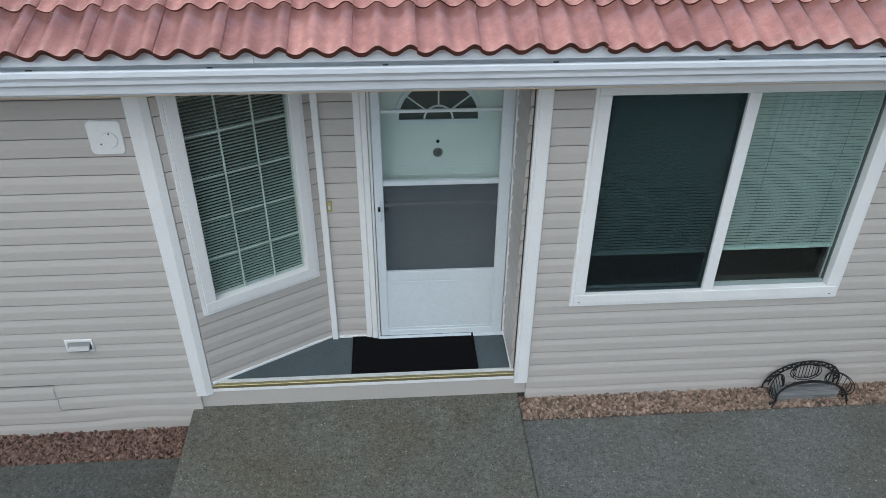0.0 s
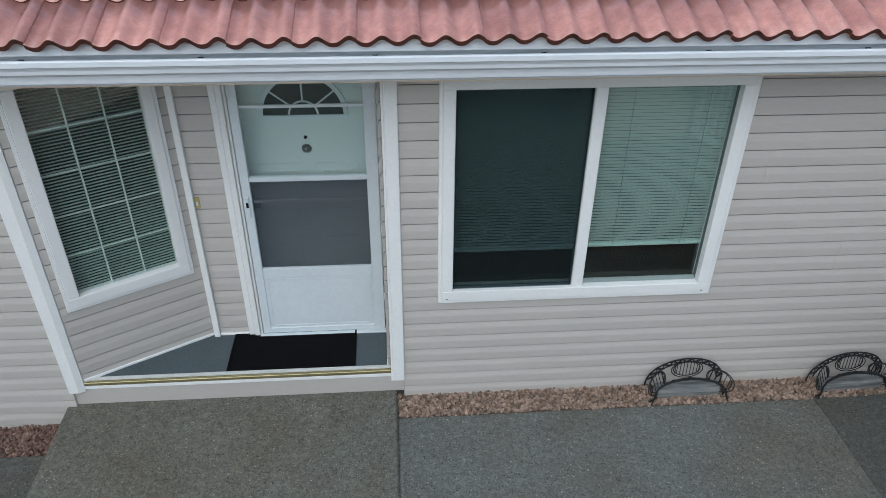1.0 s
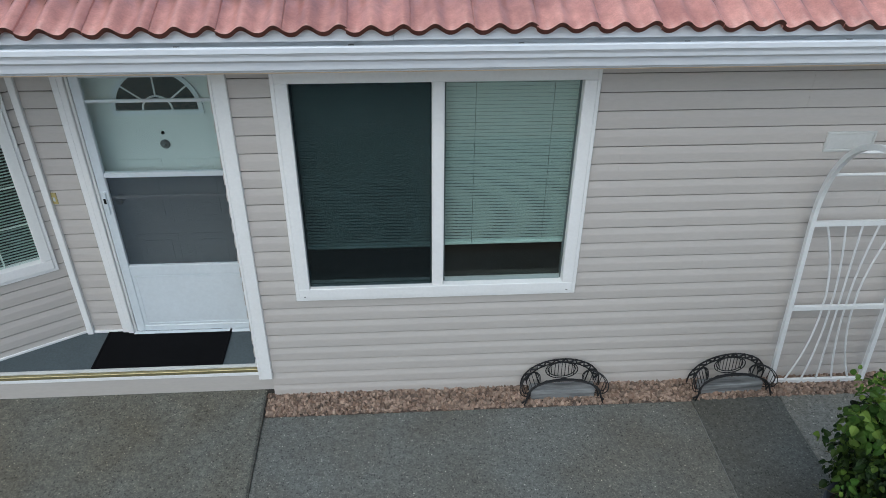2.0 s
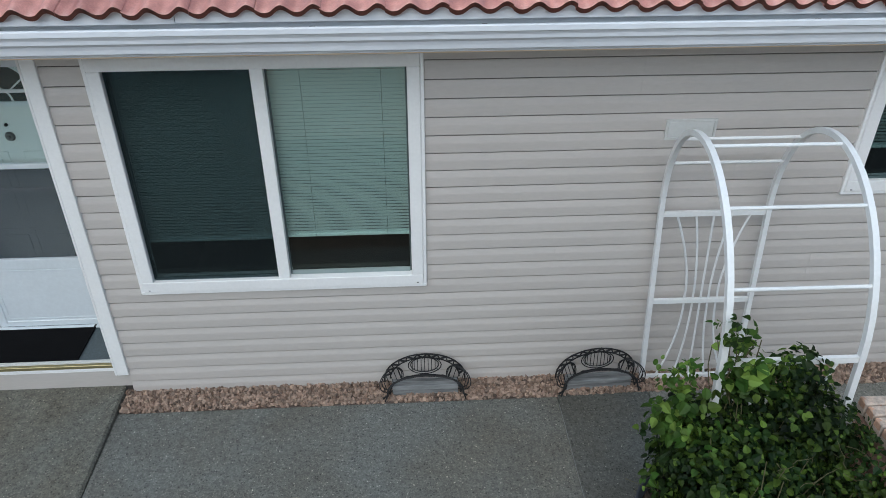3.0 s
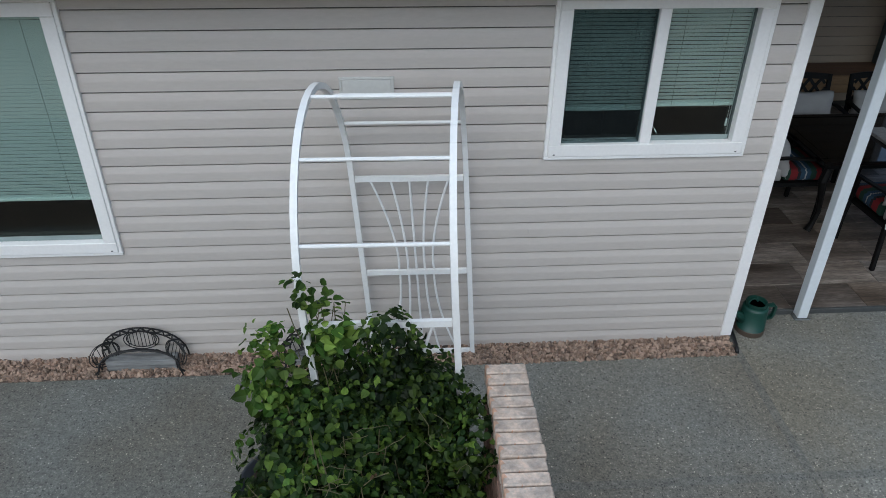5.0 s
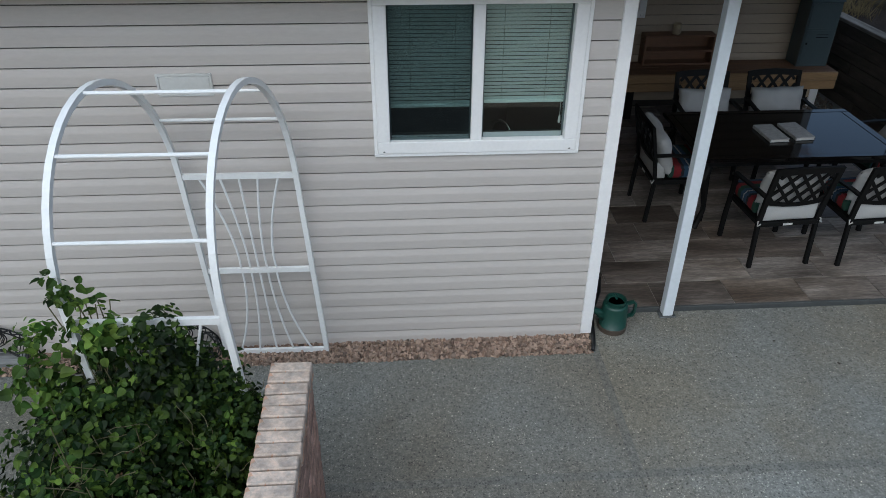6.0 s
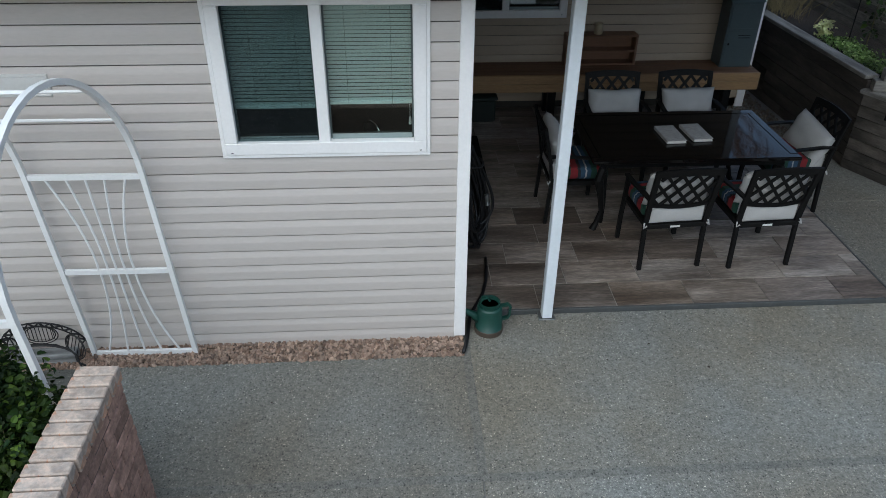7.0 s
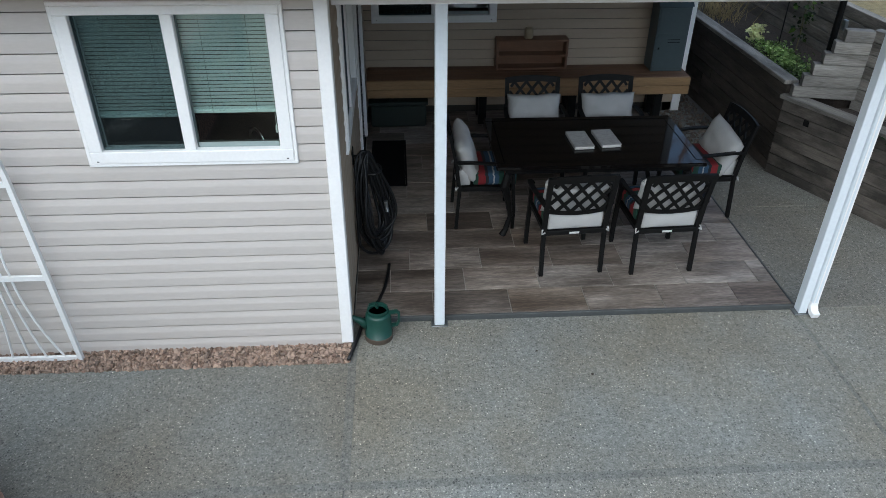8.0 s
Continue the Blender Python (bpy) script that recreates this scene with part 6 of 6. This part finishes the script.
# ---- timber retaining walls and planted terraces ----
def terrace_wall(name, p, q, z0, z1, n, label, thick=0.09, inward=1, wood=None):
    """Stacked timbers between plan points p and q; thickness to the left of the run."""
    p, q = Vector(p), Vector(q)
    L, a = (q - p).length, math.degrees(math.atan2(q.y - p.y, q.x - p.x))
    w = thing(name, label, "retaining wall", pose(p.x, p.y, 0, 0, 0, a), kind="structure")
    h = (z1 - z0) / n
    r_ = random.Random(int(p.x * 100))
    for i in range(n):
        cuts, x = [0.0], 0.0
        while x < L - 1.0:
            x += r_.uniform(1.3, 2.4)
            if x < L - 0.5:
                cuts.append(x)
        cuts.append(L)
        for s, e in zip(cuts, cuts[1:]):
            o = r_.uniform(-0.004, 0.004)
            part("timber", boxes((s + 0.002, e - 0.002, o, inward * thick + o, z0 + i * h + 0.002, z0 + (i + 1) * h - 0.003), bevel=0.006), wood or M_TIMBER, w)
    return w


P0 = (10.45, 2.58)
terrace_wall("retaining_wall_near", (11.55, 0.40), P0, -0.02, 0.80, 7, "stacked grey timber retaining wall beside the patio", 0.10, -1, M_TIMBER_MID)
nc = part("cap_board", boxes((0.0, 2.47, -0.13, 0.03, 0.802, 0.845), bevel=0.006), M_TIMBER)
nc.parent = bpy.data.objects["retaining_wall_near"]
# black blocks on the timbers, painted shade for drain holes
part("drain_hole", boxes((1.10, 1.16, 0.001, 0.0065, 0.30, 0.36), (2.10, 2.16, 0.001, 0.0065, 0.62, 0.68)), M_BLACK, bpy.data.objects["retaining_wall_near"])
terrace_wall("retaining_wall_far", (10.47, 2.60), (10.25, 9.0), -0.02, 0.93, 7, "dark weathered timber retaining wall along the gravel", 0.10, -1, M_TIMBER_DARK)
fc = part("cap_board", boxes((0.02, 6.3, -0.12, 0.03, 0.932, 0.975), bevel=0.006), M_TIMBER, bpy.data.objects["retaining_wall_far"])
back_w = terrace_wall("retaining_wall_upper", (11.50, 2.20), (11.10, 9.0), 0.5, 1.46, 8, "tall grey timber wall behind the planted bed", 0.10, -1)
end_w = terrace_wall("retaining_wall_end", (12.15, 0.25), (11.06, 2.44), 0.5, 1.52, 9, "grey timber wall at the end of the terrace", 0.10, -1)
steps = thing("timber_steps", "stepped stack of sawn grey timbers between planting beds", "timber stack", pose(10.47, 2.55, 0, 0, 0, -14), kind="structure")
for i in range(6):
    part("timber", boxes((0.02 + 0.066 * i, 0.60, -0.045, 0.055, 0.85 + 0.112 * i, 0.959 + 0.112 * i), bevel=0.005), M_TIMBER, steps)
for nm, pts, z0, z1, m_, lab in (("soil_bed", [(10.52, 2.70), (11.44, 2.40), (11.02, 9.0), (10.34, 9.0)], 0.2, 0.90, M_SOIL, "dark soil of the planted terrace"), ("soil_bed", [(11.50, 0.72), (12.0, 0.42), (11.03, 2.36), (10.60, 2.46)], 0.2, 0.77, M_SOIL, "dark soil of the lower planting bed"), ("upper_ground", [(11.22, 2.42), (12.30, 0.25), (30, 0.0), (30, 0.98), (13.5, 1.40), (11.64, 2.22)], 0.3, 1.44, M_SOIL, "dark soil behind the end wall"), ("upper_ground", [(11.62, 2.25), (13.5, 1.42), (30, 1.0), (30, 30), (11.22, 9.0)], 0.3, 1.40, M_STRAW, "dry straw coloured grass on the upper terrace")):
    tagged(part(nm, slab(bmesh.new(), pts, z0, z1), m_), lab, "soil", kind="structure")
rg2 = random.Random(21)
cover = thing("ground_cover", "pale green variegated ground cover in the timber bed", "plant")
sp = []
for i in range(1500):
    t_ = rg2.random()
    x, y = 10.62 + rg2.gauss(0.16, 0.10) + 0.06 * t_, 2.75 + 1.25 * t_
    sp.append((Vector((x, y, 0.905 + 0.06 * rg2.random())), Vector((rg2.gauss(0, 0.4), rg2.gauss(0, 0.4), 1)), rg2.uniform(0.02, 0.036)))
leaves("foliage", sp, M_LEAF2, cover, 8)
tuft = thing("flowering_plant", "small pale yellow flowering plant on the terrace", "plant")
sp = [(Vector((10.80 + rg2.gauss(0, 0.035), 4.15 + rg2.gauss(0, 0.04), 0.93 + 0.14 * rg2.random())), Vector((rg2.gauss(0, 0.5), -0.3, 1)), rg2.uniform(0.03, 0.05)) for i in range(160)]
leaves("foliage", sp, M_PALELEAF, tuft, 9)
weeds = thing("weed_patch", "low green weeds in the lower planting bed", "plant")
sp = [(Vector((11.22 + rg2.gauss(0, 0.14), 1.55 + rg2.gauss(0, 0.16), 0.78 + 0.06 * rg2.random())), Vector((rg2.gauss(0, 0.5), rg2.gauss(0, 0.5), 1)), rg2.uniform(0.025, 0.05)) for i in range(420)]
leaves("foliage", sp, M_LEAF, weeds, 10)
grass = thing("dry_shrub", "dry straw coloured shrub at the foot of the wall", "plant")
bm = bmesh.new()
for i in range(150):
    x, y = 10.75 + rg2.gauss(0, 0.12), 5.2 + rg2.gauss(0, 0.22)
    dx, dy = rg2.gauss(0, 0.10), rg2.gauss(0, 0.10)
    tube(bm, [(x, y, 0.9), (x + dx * 0.5, y + dy * 0.5, 1.05), (x + dx, y + dy, 1.1 + rg2.random() * 0.12)], 0.003, 4)
tagged(part("foliage", bm, M_STRAW, grass), kind="stuff")
lamp = thing("pipe_pole", "dark iron pole with a grey outlet box", "pole", pose(10.88, 2.75, 0.9))
part("pole", bars([(0, 0, 0), (0, 0, 1.6)], r=0.032, seg=10), M_BLACK, lamp)
part("outlet_box", boxes((0.05, 0.085, -0.05, 0.01, 0.53, 0.63), bevel=0.006), M_PEWTER, lamp, "pale grey outlet box")

# ---- tall weed and a garden stake on the terrace ----
weed = thing("tall_weed", "tall dark green leafy weed against the timber wall", "plant", pose(11.10, 3.75, 0.9))
part("stem", tube(bmesh.new(), [(0, 0, 0), (0.01, 0.01, 0.2), (-0.01, 0.0, 0.42), (0.02, -0.01, 0.62)], [0.007, 0.006, 0.005, 0.003], 6), M_STEM, weed)
sp = []
for i in range(70):
    h = rg2.uniform(0.12, 0.66)
    a = rg2.uniform(0, 6.28)
    r_ = rg2.uniform(0.02, 0.10)
    sp.append((Vector((r_ * math.cos(a), r_ * math.sin(a), h)), Vector((math.cos(a), math.sin(a), 0.7)), rg2.uniform(0.03, 0.055)))
leaves("foliage", sp, M_LEAF, weed, 12)
stake = thing("garden_stake", "thin dark metal garden stake in the soil", "stake", pose(10.94, 3.85, 0.9))
part("rod", bars([(0, 0, -0.1), (0.0, 0.0, 1.15)], r=0.007, seg=6), M_BLACK, stake)

# ---- bare tree beyond the terraces, mirrored in the table top ----
tree = thing("bare_tree", "leafless dark tree beyond the garden terraces", "tree", pose(14.6, 13.2, 1.3))
trunk, twigs, rt = bmesh.new(), bmesh.new(), random.Random(17)


def grow(p, d, length, r, level):
    q, pts = p, [p]
    for k in range(4):
        d = (d + Vector((rt.gauss(0, 0.13), rt.gauss(0, 0.13), rt.gauss(0.03, 0.08)))).normalized()
        q = q + d * (length / 4)
        pts.append(q)
    tube(trunk if level < 2 else twigs, pts, [r * (1 - 0.12 * k) for k in range(5)], 7 if level < 2 else 4)
    if level < 5:
        for k in range(3 if level < 4 else 2):
            out = Vector((rt.gauss(0, 1), rt.gauss(0, 1), rt.gauss(0.2, 0.5))).normalized()
            grow(pts[2 + k % 3], (d + out * 0.75).normalized(), length * rt.uniform(0.6, 0.78), r * 0.55, level + 1)


grow(Vector((0, 0, 0)), Vector((0, 0, 1)), 2.6, 0.16, 0)
part("trunk", trunk, M_WALNUT, tree)
tagged(part("twigs", twigs, M_WALNUT, tree), kind="stuff")

# ---- kitchen tap inside the room, seen below the blind ----
tap = thing("kitchen_tap", "curved chrome kitchen tap behind the window", "tap", pose(5.68, 0.60, 0.0))
M_CHROME = mat("chrome", (0.7, 0.72, 0.72), 0.12, 0.05, 8, 60, 0.0, metal=1.0)
part("spout", tube(bmesh.new(), [(0.01, 0.0, 0.921), (0.01, 0.0, 1.25), (0.005, 0.01, 1.34), (-0.02, 0.04, 1.385), (-0.06, 0.08, 1.40), (-0.10, 0.12, 1.37), (-0.115, 0.135, 1.31)], 0.010, 10), M_CHROME, tap, smooth=True)
part("base", lathe([(0.03, 0.901), (0.03, 0.915), (0.014, 0.93)], 16), M_CHROME, tap)
# counter in the rooms' near-black, which stands in for missing light
counter = thing("kitchen_counter", "kitchen counter below the window, near-black to look unlit", "counter")
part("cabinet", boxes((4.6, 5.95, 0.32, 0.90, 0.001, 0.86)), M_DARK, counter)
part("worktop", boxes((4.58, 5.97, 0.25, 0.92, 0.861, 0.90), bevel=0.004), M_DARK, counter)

# ---- dry leaves on the paving ----
M_DRYLEAF = mat("dry_leaf", (0.045, 0.032, 0.022), 0.9, 0.2, 30, 90, 0.1)
for x, y, size, turn in ((7.919, -0.433, 0.022, 30), (7.579, -0.161, 0.018, 100), (6.68, -0.592, 0.012, 10), (8.274, -0.306, 0.010, 70), (7.226, -0.31, 0.011, 200), (8.785, -0.672, 0.010, 150), (4.948, -0.614, 0.013, 60), (5.35, -0.86, 0.010, 20)):
    b = bmesh.new()
    vs = [b.verts.new(q) for q in leaf_points(size)]
    for f in LEAF_F:
        b.faces.new([vs[k] for k in f])
    lf = part("dry_leaf", b, M_DRYLEAF)
    lf.matrix_world = pose(x, y, 0.004, 0, 0, turn)
    tagged(lf, "small dark dry leaf lying on the concrete", "leaf", "dry leaves on the paving")

# ---- pieces: patio tiles and bricks ----
tile_l, tile_w = 0.600, 0.3085
tile_me = brick_mesh("floor_tile", tile_l - 0.006, tile_w - 0.006, 0.012, M_FLOORTILE, 0.0015)
for r in range(13):
    y = 0.263 + tile_w * (r + 0.5)
    off = (0.0, 0.33, 0.17, 0.45)[r % 4]
    x = 6.25 - off
    while x < 9.655:
        a, b_ = max(x, 6.252), min(x + tile_l, 9.655)
        if b_ - a > 0.03:
            full = b_ - a > tile_l - 0.004
            me = tile_me if full else brick_mesh("floor_tile", b_ - a - 0.006, tile_w - 0.006, 0.012, M_FLOORTILE, 0.0015)
            share("floor_tile", me, pfloor, pose((a + b_) / 2, y, PF - 0.006 + rng.uniform(0, 0.0015)))
        x += tile_l
cap_me = brick_mesh("cap_brick", 0.196, 0.0645, 0.088, M_CAP, 0.006)
rb = random.Random(9)
for i in range(68):
    share("cap_brick", cap_me, bw_, pose(4.358 + rb.uniform(-0.004, 0.004), -1.437 - i * 0.0728, 1.022 + rb.uniform(-0.003, 0.003), rb.uniform(-0.7, 0.7), rb.uniform(-0.7, 0.7), rb.uniform(-0.8, 0.8)))
brick_me = brick_mesh("brick", 0.172, 0.196, 0.064, M_BRICK, 0.004)
half_me = brick_mesh("brick", 0.172, 0.094, 0.064, M_BRICK, 0.004)
for k in range(13):
    z = 0.936 - k * 0.0735
    y = -1.410
    if k % 2:
        share("brick", half_me, bw_, pose(4.358, y - 0.047, z))
        y -= 0.102
    for i in range(21):
        share("brick", brick_me, bw_, pose(4.358 + rb.uniform(-0.003, 0.003), y - 0.098, z, 0, rb.uniform(-0.5, 0.5), rb.uniform(-0.3, 0.3)))
        y -= 0.204
